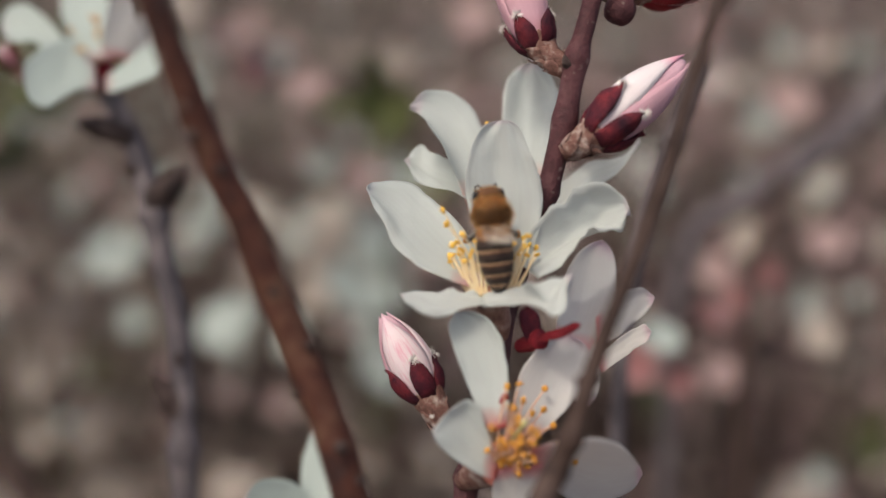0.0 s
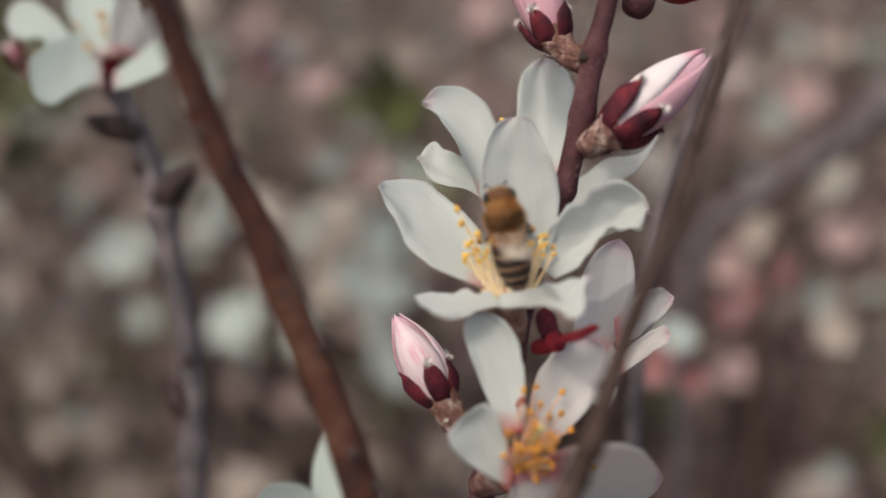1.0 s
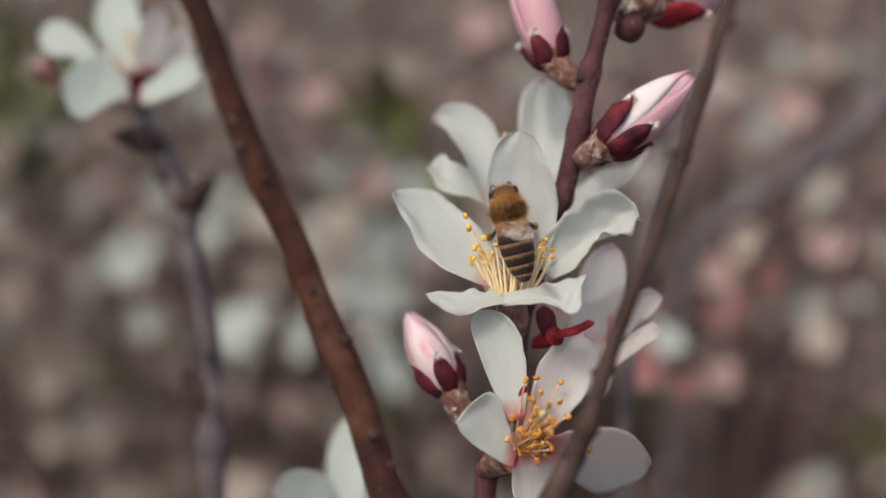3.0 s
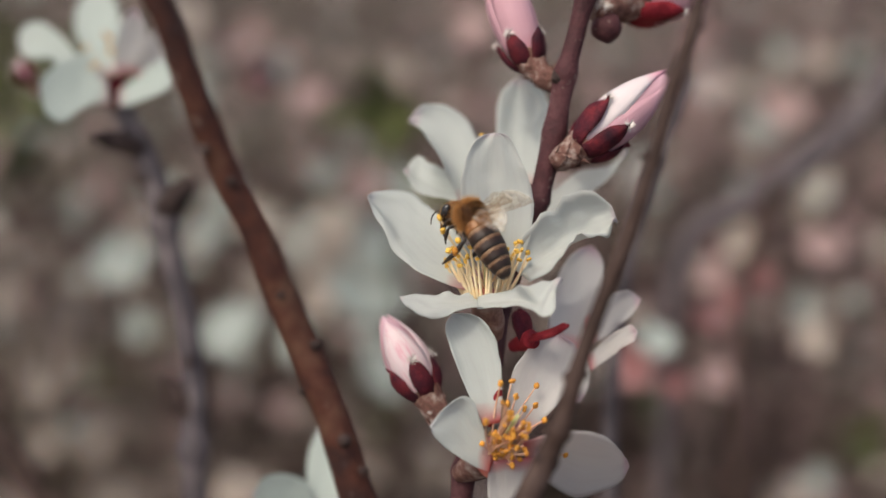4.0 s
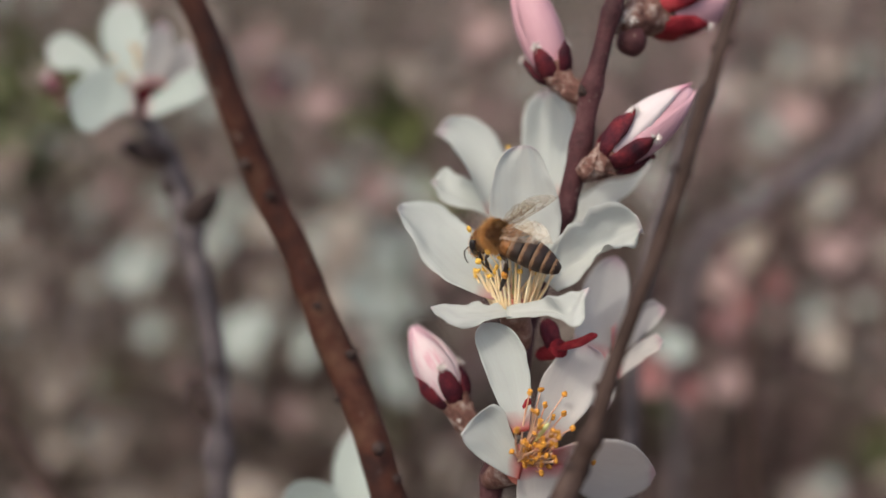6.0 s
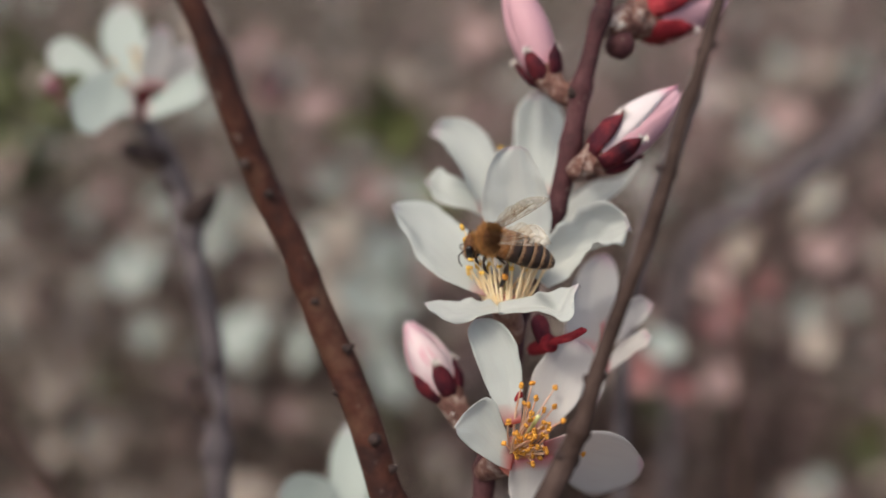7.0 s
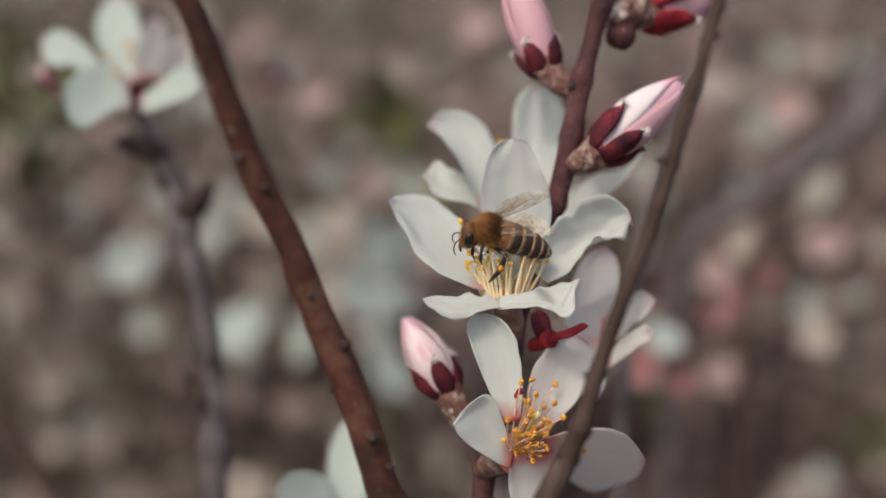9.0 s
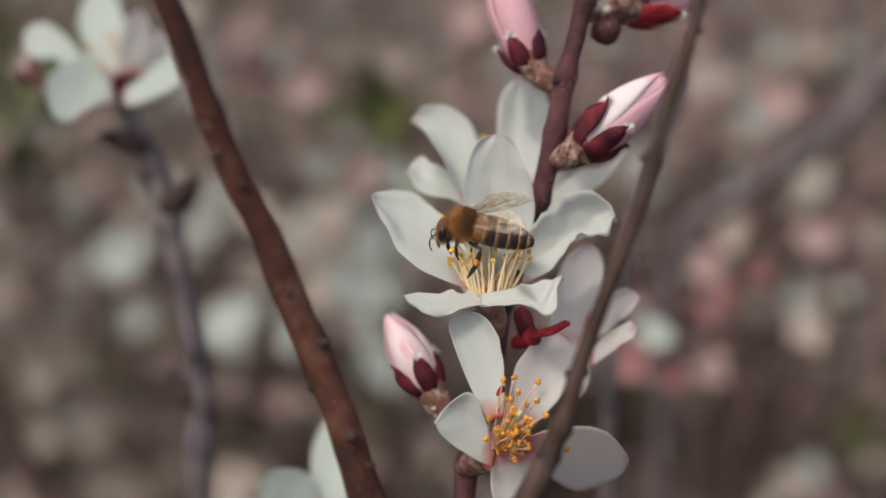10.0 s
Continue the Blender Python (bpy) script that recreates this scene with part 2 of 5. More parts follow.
def blade(parent, base, tip, normal, left, right, material, belly=0.1, keel=0.0, fold=0.0, low_fold=0.0, ruffle=0.0, crimp=0.0, wave=0.02, seed=0, nu=30, nv=21, thick=0.00009, name="petal", label=""):
    """A petal by its outline. left, right: the two rims from the claw to the tip, as shares of the length along and across the
    line from base to tip. belly hollows it, keel creases it lengthwise, fold and low_fold turn one rim over."""
    base, tip, normal = Vector(base), Vector(tip), Vector(normal)
    axis = tip - base
    length = axis.length
    axis.normalize()
    side = axis.cross(normal).normalized()
    up = normal.normalized()
    rims = []
    for edge in (left, right):
        line = spline([*edge, (1.0, 0.0)], 8)
        gone = [0.0]
        for p, q in zip(line, line[1:]):
            gone.append(gone[-1] + float(np.linalg.norm(q - p)))
        rims.append((np.array(gone) / gone[-1], np.array(line)))
    bm = bmesh.new()
    rows = []
    us = [math.sin(0.5 * math.pi * i / (nu - 1)) ** 1.1 for i in range(nu)]
    us[-1] = 0.9985
    for u in us:
        a, b = ([float(np.interp(u, s, line[:, k])) for k in (0, 1)] for s, line in rims)
        half = 0.5 * math.hypot(b[0] - a[0], b[1] - a[1])
        row = []
        for j in range(nv):
            f = j / (nv - 1)
            v = 2 * f - 1
            x, y = a[0] + (b[0] - a[0]) * f, a[1] + (b[1] - a[1]) * f
            wob = noise.noise((v * 1.6 + seed * 9.1, u * 2.4, seed * 3.7))
            rim = abs(v) ** 3 * min(u * 2.0, 1.0)
            h = -(belly * (1 - v * v) + keel * (1 - abs(v))) * half * 2 * min(u * 3.0, 1.0)
            h += (fold * max(v, 0.0) ** 3 + low_fold * max(-v, 0.0) ** 3) * half * 2 * math.sin(math.pi * min(u, 0.96)) ** 0.6
            h += ruffle * rim * (math.sin(v * 2.1 + u * 8.3 + seed * 2.2) + 1.4 * wob)
            h += wave * min(u * 2, 1.0) * (1 - rim) * noise.noise((u * 3.2, v * 1.4, seed * 5.3))
            h += crimp * (0.25 + rim) * min(u * 2, 1.0) * noise.noise((u * 9.0, v * 2.2, seed * 1.3)) * 2
            grow = 1 + 0.05 * rim * noise.noise((u * 11.0, 4.0 + math.copysign(2.0, v), seed * 1.9))
            y *= grow
            row.append(bm.verts.new(base + axis * (x * length) + side * (y * length) + up * (h * length)))
        rows.append(row)
    grid_faces(bm, rows, uv=lambda i, j: (j / (nv - 1), us[i]))
    ob = part(name, bm, material, parent, label)
    sol = ob.modifiers.new("thickness", "SOLIDIFY")
    sol.thickness, sol.offset = thick, 0.0
    return ob


def stamen(parent, base, tip, material=None, radius=0.00014, anther=0.00054, sag=0.1, seed=0, pollen=None):
    base, tip = Vector(base), Vector(tip)
    rnd = random.Random(seed)
    bow = Vector((rnd.uniform(-1, 1), rnd.uniform(-1, 1), rnd.uniform(-1, 1))) * (tip - base).length * sag
    bm = bmesh.new()
    tube(bm, [base, base.lerp(tip, 0.5) + bow, tip], [radius * 1.3, radius, radius * 0.7], sides=6, steps=4)
    fil = part("stamen", bm, material or FILAMENT, parent)
    bm = bmesh.new()
    turn = Euler((rnd.uniform(0, 6), rnd.uniform(0, 6), rnd.uniform(0, 6))).to_matrix().to_4x4()
    for k in (-1, 1):
        bmesh.ops.create_uvsphere(bm, u_segments=8, v_segments=6, radius=anther * 0.62, matrix=Matrix.Translation(tip) @ turn @ Matrix.Translation((k * anther * 0.38, 0, 0)) @ Matrix.Diagonal((0.8, 1.35, 0.85, 1)))
    part("anther", bm, pollen or ANTHER, fil)
    return fil


def fuzz_tuft(parent, place, radius, count, seed):
    """A little tuft of pale bud down."""
    rnd = random.Random(seed)
    bm = bmesh.new()
    for _ in range(count):
        d = Vector((rnd.gauss(0, 1), rnd.gauss(0, 1), rnd.gauss(0, 1))).normalized()
        a = Vector(place) + d * radius * 0.2
        b = Vector(place) + d * radius * rnd.uniform(0.6, 1.2)
        s = d.orthogonal().normalized() * 0.00007
        bm.faces.new([bm.verts.new(q) for q in (a - s, a + s, b)])
    return part("down", bm, FUZZ, parent)


def flower_bud(base, tip, width, foot, label, outer=None, seed=0, pale=True, sepal_len=0.42, facing=(0.006, -0.958, 0.287), red=None):
    """A plump bud: wrapped petals, red sepals, and a foot of brown scales down to the twig."""
    base, tip, foot = Vector(base), Vector(tip), Vector(foot)
    axis = (tip - base).normalized()
    length = (tip - base).length
    rnd = random.Random(seed)
    bud = thing("flower_bud", foot, label, "flower bud", "buds on the blossoming twig")
    side = axis.cross(Vector(facing)).normalized()
    up = side.cross(axis).normalized()
    bm = bmesh.new()
    rows = []
    for i in range(17):
        u = i / 16
        r = 0.5 * width * (0.98 * math.sin(math.pi * min(0.15 + 0.80 * u, 1.0) ** 1.02) ** 0.8) * (1 - 0.2 * u * u)
        if i == 16:
            r = 0.05 * width
        ring = []
        for j in range(20):
            q = 2 * math.pi * j / 20
            k = 1 + 0.06 * math.sin(3 * q + 4 * u + seed)
            ring.append(bm.verts.new(base + axis * (u * length * 0.97) + (side * math.cos(q) + up * math.sin(q)) * r * k))
        rows.append(ring)
    grid_faces(bm, rows, wrap=True, uv=lambda i, j: (j / 20, i / 16))
    bm.faces.new(rows[-1])
    part("petal_core", bm, BUD_PINK, bud)
    for k in range(3):
        q = 2.1 * k + 0.6 + seed
        d = side * math.cos(q) + up * math.sin(q)
        bm = bmesh.new()
        rows = []
        across = axis.cross(d).normalized()
        for i in range(14):
            u = i / 13
            r = 0.53 * width * (0.98 * math.sin(math.pi * min(0.15 + 0.80 * u, 1.0) ** 1.02) ** 0.8) * (1 - 0.2 * u * u) + 0.00008
            wrap = 1.15 * (1 - u**3 * 0.75)
            row = []
            for j in range(9):
                a = (j / 4 - 1) * wrap
                rr = r * (1 + 0.05 * math.cos(a * 2))
                row.append(bm.verts.new(base + axis * (u * length * (1.0 - 0.04 * (j / 4 - 1) ** 2)) + (d * math.cos(a) + across * math.sin(a)) * rr))
            rows.append(row)
        grid_faces(bm, rows, uv=lambda i, j: (j / 8, i / 13))
        ob = part("petal", bm, (outer or BUD_PALE) if pale and (k == 0 if outer else k != 1) else BUD_PINK, bud)
        ob.modifiers.new("thickness", "SOLIDIFY").thickness = 0.00014
    for k in range(5):
        q = 2 * math.pi * (k / 5) + 0.35 + seed
        d = side * math.cos(q) + up * math.sin(q)
        b0 = base - axis * 0.0005 + d * width * 0.30
        t0 = base + axis * length * sepal_len * rnd.uniform(0.85, 1.1) + d * width * rnd.uniform(0.53, 0.62)
        petal(bud, b0, t0, -d, width * 0.47, red or SEPAL, name="sepal", cup=0.6, arch=-0.12, ruffle=0.09, wave=0.08, waist=0.7, widest=0.40, end=(1.8, 0.72), notch=0, thick=0.00025, nu=10, nv=7, seed=seed + k)
        if k % 2 == 0:
            fuzz_tuft(bud, t0, 0.0011, 90, seed + k)
    bm = bmesh.new()
    tube(bm, [foot, foot.lerp(base, 0.55), base + axis * 0.0012], [width * 0.19, width * 0.28, width * 0.38], sides=12, steps=5, lump=0.2, lump_scale=700)
    part("cup", bm, SCALE_BROWN, bud)
    stem = (base - foot)
    slen = max(stem.length, 0.002)
    sdir = stem.normalized()
    for ring in range(3):
        for k in range(5):
            q = 2 * math.pi * (k + 0.5 * ring) / 5 + seed
            o = sdir.orthogonal().normalized()
            d = o * math.cos(q) + sdir.cross(o) * math.sin(q)
            b0 = foot + sdir * slen * (0.05 + 0.25 * ring) + d * width * 0.17
            t0 = b0 + sdir * slen * 0.5 + d * width * (0.13 + 0.03 * ring) + Vector((rnd.uniform(-1, 1), rnd.uniform(-1, 1), rnd.uniform(-1, 1))) * 0.0003
            petal(bud, b0, t0, -d, width * 0.34, SCALE_BROWN, name="bud_scale", cup=0.35, arch=-0.06, ruffle=0.14, waist=0.75, widest=0.4, end=(1.5, 0.7), notch=0, thick=0.00012, nu=7, nv=5, seed=k)
    for k in range(4):
        d = Vector((rnd.uniform(-1, 1), rnd.uniform(-1, 1), rnd.uniform(-1, 1))).normalized()
        fuzz_tuft(bud, foot.lerp(base, rnd.uniform(0.1, 0.9)) + d * width * 0.42, 0.0005, 22, seed * 7 + k)
    return bud


def calyx(parent, base, top, r0, r1, material=None):
    bm = bmesh.new()
    base, top = Vector(base), Vector(top)
    tube(bm, [base, base.lerp(top, 0.5), top], [r0, (r0 + r1) * 0.56, r1], sides=14, steps=5, lump=0.12, lump_scale=600)
    return part("calyx", bm, material or SCALE_BROWN, parent)


def stem_thing(name, points, radii, material, label, category, sides=16, steps=9, lump=0.12, lump_scale=260.0, nodes=(), kind="", knobs=0, seed=0):
    bm = bmesh.new()
    tube(bm, points, radii, sides, steps, lump, lump_scale, nodes)
    stem = tagged(part(name, bm, material), label, category, kind=kind)
    rnd = random.Random(seed)
    line = spline([(*q, r) for q, r in zip(points[:-2], radii)], 8)
    for k in range(knobs):
        i = int((k + rnd.uniform(0.2, 0.8)) / knobs * (len(line) - 2))
        c, r = Vector(line[i][:3]), line[i][3]
        ahead = (c - Vector(line[i + 1][:3])).normalized()
        out = (ahead.orthogonal().normalized() * rnd.choice((-1, 1)) + Vector((rnd.gauss(0, 0.5), rnd.gauss(0, 0.5), 0))).normalized()
        bm = bmesh.new()
        tube(bm, [c + out * r * 0.6, c + out * r * 1.2 + ahead * r * 0.3, c + out * r * 1.6 + ahead * r * 0.9], [r * 0.55, r * 0.42, r * 0.12], sides=8, steps=4, lump=0.25, lump_scale=900)
        part("bud_knob", bm, KNOB, stem)
    return stem


# ---------------------------------------------------------------- ground
def build_ground():
    bm = bmesh.new()
    rings = []
    for i in range(46):
        r = 0.02 + 0.05 * 1.27**i
        ring = []
        for j in range(48):
            q = 2 * math.pi * j / 48
            x, y = r * math.cos(q), 3 + r * math.sin(q)
            z = (0.05 * noise.noise((x * 1.4, y * 1.4, 0)) + 0.012 * noise.noise((x * 9, y * 9, 3))) * (1 if r < 40 else 0)
            ring.append(bm.verts.new((x, y, z)))
        rings.append(ring)
    grid_faces(bm, rings, wrap=True)
    hub = bm.verts.new((0, 3, rings[0][0].co.z))
    for j in range(48):
        bm.faces.new((hub, rings[0][j], rings[0][(j + 1) % 48]))
    bmesh.ops.recalc_face_normals(bm, faces=bm.faces)
    m, t, b, out = mat("dry_orchard_soil")
    big, fine = noise_fac(t, 1.1, 4.0), noise_fac(t, 30.0, 5.0, 0.65)
    soil = ramp(t, fine, [(0.3, (0.026, 0.018, 0.013)), (0.55, (0.058, 0.038, 0.027)), (0.75, (0.11, 0.076, 0.056))])
    straw = ramp(t, fine, [(0.3, (0.030, 0.029, 0.012)), (0.7, (0.095, 0.080, 0.045))])
    t.links.new(mix(t, soil, straw, ramp(t, big, [(0.45, (0, 0, 0)), (0.62, (0.8, 0.8, 0.8))])), b.inputs["Base Color"])
    b.inputs["Roughness"].default_value = 0.95
    bump(t, b, fine, 0.8, 0.02)
    tagged(part("ground", bm, m), "dry brown orchard soil with straw and fallen petals", "ground", kind="structure")


build_ground()


# ---------------------------------------------------------------- the blossoming twig
def build_twigs():
    main = stem_thing(
        "almond_twig",
        [(0.02274, 0.14449, 1.39769), (0.02070, 0.14256, 1.39132), (0.01916, 0.14088, 1.38574), (0.01762, 0.13920, 1.38016), (0.01589, 0.13656, 1.37138), (0.01378, 0.13513, 1.36316), (0.01104, 0.13462, 1.35454), (0.00862, 0.13148, 1.34758), (0.00742, 0.12837, 1.34070), (0.00508, 0.12413, 1.33358), (0.00352, 0.12175, 1.32915), (0.00282, 0.11967, 1.32222), (0.00170, 0.11376, 1.30251), (0.00161, 0.10045, 1.23712), (0.00615, 0.06192, 0.99673)],
        [0.0013, 0.00132, 0.00135, 0.0015, 0.0015, 0.0014, 0.0013, 0.0014, 0.0014, 0.0014, 0.0017, 0.0016, 0.0018, 0.0024, 0.004],
        BARK_MAIN, "smooth plum-brown almond twig carrying blossoms and buds", "twig", knobs=6, seed=3, nodes=((0.07, 0.2, 0.012), (0.2, 0.25, 0.015), (0.27, 0.18, 0.012), (0.35, 0.2, 0.01), (0.72, 0.3, 0.012)))
    left = stem_thing(
        "almond_branch",
        [(-0.03320, 0.10458, 1.40513), (-0.03047, 0.10478, 1.39701), (-0.02822, 0.10543, 1.39040), (-0.02615, 0.10620, 1.38249), (-0.02381, 0.10707, 1.37485), (-0.02117, 0.10726, 1.36847), (-0.01899, 0.10739, 1.36190), (-0.01604, 0.10707, 1.35377), (-0.01267, 0.10602, 1.34495), (-0.00994, 0.10469, 1.33524), (-0.00696, 0.10333, 1.32364), (0.00533, 0.09396, 1.25719), (0.01552, 0.06070, 1.02733)],
        [0.00146, 0.00153, 0.0016, 0.00167, 0.00172, 0.00178, 0.00185, 0.00196, 0.0021, 0.0022, 0.0023, 0.003, 0.005],
        BARK_RED, "red-brown almond branch with small dark bud knobs", "branch", lump=0.07, nodes=((0.13, 0.05, 0.012), (0.49, 0.06, 0.012)))
    for place, way, r, n in (((-0.01378, 0.10568, 1.35431), (0.813, -0.142, 0.564), 0.0005, 1), ((-0.01593, 0.10544, 1.34834), (-0.941, -0.275, 0.198), 0.00045, 2), ((-0.01080, 0.10285, 1.34304), (0.248, -0.896, 0.368), 0.0006, 3), ((-0.00834, 0.10279, 1.33931), (0.932, -0.105, 0.348), 0.0004, 4), ((-0.02575, 0.10528, 1.37764), (-0.968, -0.046, 0.245), 0.0005, 5), ((-0.01772, 0.10547, 1.36034), (0.712, -0.674, 0.197), 0.0004, 6), ((-0.02247, 0.10512, 1.37391), (0.605, -0.764, 0.225), 0.0004, 7)):
        bm = bmesh.new()
        p, w = Vector(place), Vector(way)
        tube(bm, [p - w * 0.0008, p, p + w * r * 0.9], [r * 1.5, r * 1.0, r * 0.35], sides=9, steps=4, lump=0.3, lump_scale=900)
        part("bud_knob", bm, KNOB, left)
    right = stem_thing(
        "almond_twig",
        [(0.03196, 0.11147, 1.40227), (0.02969, 0.10939, 1.39539), (0.02774, 0.10751, 1.38913), (0.02552, 0.10593, 1.38216), (0.02387, 0.10452, 1.37576), (0.02147, 0.10368, 1.36777), (0.01873, 0.10298, 1.36025), (0.01640, 0.10196, 1.35340), (0.01444, 0.10090, 1.34644), (0.01246, 0.10042, 1.34138), (0.00921, 0.09773, 1.33595), (0.00050, 0.09256, 1.31889), (-0.00555, 0.08433, 1.26014), (-0.00398, 0.05579, 1.02881)],
        [0.00072, 0.00074, 0.00077, 0.0008, 0.00083, 0.00087, 0.00093, 0.00104, 0.00118, 0.0014, 0.0015, 0.0017, 0.0024, 0.004],
        BARK_BROWN, "thin dull brown bare almond twig with small knobs", "twig", nodes=((0.2, 0.25, 0.012), (0.38, 0.25, 0.012), (0.63, 0.35, 0.012)))
    for p, w, r in (((0.02821, 0.10779, 1.39006), (0.862, -0.042, 0.505), 0.0006), ((0.02388, 0.10471, 1.37640), (-0.870, -0.171, 0.463), 0.0005), ((0.01591, 0.10193, 1.35157), (0.878, -0.285, 0.384), 0.0008), ((0.01260, 0.10052, 1.34171), (-0.775, -0.359, 0.520), 0.0011)):
        bm = bmesh.new()
        p, w = Vector(p), Vector(w)
        tube(bm, [p - w * 0.0012, p + w * 0.0004, p + w * 0.0016], [r * 1.1, r, r * 0.4], sides=9, steps=4, lump=0.25, lump_scale=900)
        part("bud_knob", bm, KNOB, right)
    back = stem_thing(
        "almond_twig",
        [(-0.06245, 0.19249, 1.36816), (-0.05793, 0.18941, 1.36127), (-0.05458, 0.18587, 1.35285), (-0.05249, 0.18235, 1.34453), (-0.04933, 0.17790, 1.33309), (-0.04740, 0.17380, 1.32283), (-0.04681, 0.16972, 1.31269), (-0.04649, 0.16468, 1.29584), (-0.04676, 0.15529, 1.22263), (-0.04491, 0.10543, 0.93401)],
        [0.0019, 0.0022, 0.0024, 0.0023, 0.0022, 0.0022, 0.0024, 0.0024, 0.003, 0.005],
        BARK_GREY, "blue-grey almond twig with pointed side spurs", "twig", knobs=3, seed=2, nodes=((0.3, 0.3, 0.02), (0.72, 0.3, 0.02)))
    for a, b, r in (((-0.05711, 0.18827, 1.36093), (-0.06623, 0.18607, 1.36425), 0.0020), ((-0.05324, 0.18379, 1.34934), (-0.04674, 0.18378, 1.35616), 0.0023), ((-0.04681, 0.16988, 1.31321), (-0.05192, 0.17105, 1.32170), 0.0021)):
        bm = bmesh.new()
        a, b = Vector(a), Vector(b)
        tube(bm, [a, a.lerp(b, 0.55), b], [r, r * 1.1, r * 0.3], sides=9, steps=5, lump=0.25, lump_scale=500)
        part("spur", bm, KNOB, back)


build_twigs()


# ---------------------------------------------------------------- blossoms
def upper_blossom():
    c = Vector((0.00639, 0.12600, 1.35375))
    fl = thing("almond_blossom", (0.00704, 0.12642, 1.34816), "open white almond blossom with pink throat, visited by a bee", "blossom", "blossoms on the twig")
    blade(fl, (0.00531, 0.12584, 1.35424), (-0.00996, 0.13380, 1.36487), (0.292, -0.516, 0.806), [(0.006, -0.06), (0.141, -0.148), (0.31, -0.204), (0.499, -0.198), (0.709, -0.144), (0.925, -0.057)], [(-0.014, 0.078), (0.122, 0.166), (0.322, 0.239), (0.514, 0.27), (0.701, 0.304), (0.845, 0.301), (0.948, 0.228), (1.01, 0.101)], THROAT, belly=0.10, ruffle=0.03, crimp=0.014, wave=0.02, seed=1)
    blade(fl, (0.00776, 0.12806, 1.35463), (0.00783, 0.13306, 1.37406), (0.004, -0.968, 0.249), [(0.008, -0.055), (0.206, -0.138), (0.404, -0.205), (0.581, -0.236), (0.758, -0.22), (0.899, -0.173), (0.965, -0.118), (0.992, -0.059)], [(-0.0, 0.099), (0.205, 0.217), (0.395, 0.26), (0.56, 0.26), (0.737, 0.205), (0.882, 0.145), (0.957, 0.106), (0.992, 0.055)], PETAL_CLEAR, belly=0.10, ruffle=0.03, crimp=0.014, wave=0.04, seed=2)
    blade(fl, (0.01178, 0.12679, 1.35554), (0.02415, 0.12919, 1.36310), (-0.291, -0.665, 0.688), [(-0.057, -0.163), (0.159, -0.288), (0.362, -0.324), (0.568, -0.343), (0.723, -0.363), (0.866, -0.321), (0.968, -0.238), (1.029, -0.134)], [(0.004, 0.078), (0.152, 0.086), (0.333, 0.06), (0.537, 0.037), (0.725, 0.061), (0.887, 0.066)], PETAL_CLEAR, belly=0.03, keel=0.34, low_fold=0.45, ruffle=0.08, crimp=0.09, wave=0.05, seed=9)
    blade(fl, (0.00820, 0.12385, 1.35287), (-0.00503, 0.12210, 1.35416), (0.112, -0.125, 0.986), [(0.021, -0.124), (0.309, -0.184), (0.548, -0.263), (0.752, -0.314), (0.902, -0.303), (0.981, -0.18)], [(-0.026, 0.152), (0.271, 0.076), (0.479, 0.058), (0.676, 0.115), (0.849, 0.138), (0.956, 0.115)], PETAL_CLEAR, belly=0.03, ruffle=0.05, crimp=0.03, seed=4)
    blade(fl, (0.00522, 0.12286, 1.35309), (0.01571, 0.11872, 1.35816), (-0.506, -0.282, 0.816), [(-0.015, -0.096), (0.239, -0.084), (0.458, -0.03), (0.674, 0.12), (0.774, 0.029), (0.889, -0.047)], [(0.016, 0.104), (0.348, 0.207), (0.56, 0.256), (0.713, 0.359), (0.835, 0.523), (0.926, 0.516), (0.962, 0.339)], PETAL_CLEAR, belly=0.06, keel=0.06, ruffle=0.06, crimp=0.03, wave=0.05, seed=5)
    calyx(fl, (0.00726, 0.12701, 1.34662), (0.00657, 0.12596, 1.35188), 0.0016, 0.0022, CALYX)
    bm = bmesh.new()
    tube(bm, [c, c + Vector((0.057, 0.190, 0.980)) * 0.004, c + Vector((0.106, 0.141, 0.984)) * 0.0085], [0.00035, 0.00025, 0.00028], sides=8, steps=4)
    part("pistil", bm, STYLE, fl, "pale green style")
    bm = bmesh.new()
    bmesh.ops.create_uvsphere(bm, u_segments=18, v_segments=8, radius=0.0026, matrix=Matrix.Translation(c + Vector((-0.006, -0.287, -0.958)) * 0.0005) @ Vector((0.007, 0.190, 0.982)).to_track_quat("Z", "Y").to_matrix().to_4x4() @ Matrix.Diagonal((1, 0.8, 0.3, 1)))
    part("nectary", bm, PISTIL, fl, "salmon-pink throat")
    rnd = random.Random(4)
    up, rt, fw = Vector((0.006, 0.287, 0.958)), Vector((1.000, 0.004, -0.008)), Vector((0.006, -0.958, 0.287))
    for k in range(40):
        q = 2 * math.pi * k / 40 + rnd.uniform(-0.1, 0.1)
        s = rnd.uniform(0.25, 1.0)
        d = (up * 1.0 + rt * math.cos(q) * 0.62 * s + fw * math.sin(q) * 0.5 * s).normalized()
        b = c + (rt * math.cos(q) * 1.5 + fw * math.sin(q)) * 0.0018 - up * 0.0012
        stamen(fl, b, b + d * rnd.uniform(0.0050, 0.0078), seed=k, sag=0.05, radius=0.00019, anther=0.00045, pollen=ANTHER_PALE)
    for k, tip in enumerate(((0.00019, 0.12590, 1.36401), (0.00065, 0.12540, 1.36234), (0.00267, 0.12409, 1.36139), (0.00140, 0.12370, 1.36012), (0.01092, 0.12504, 1.36089), (0.00540, 0.13228, 1.36430))):
        stamen(fl, c, tip, seed=60 + k, sag=0.04, pollen=ANTHER_PALE)


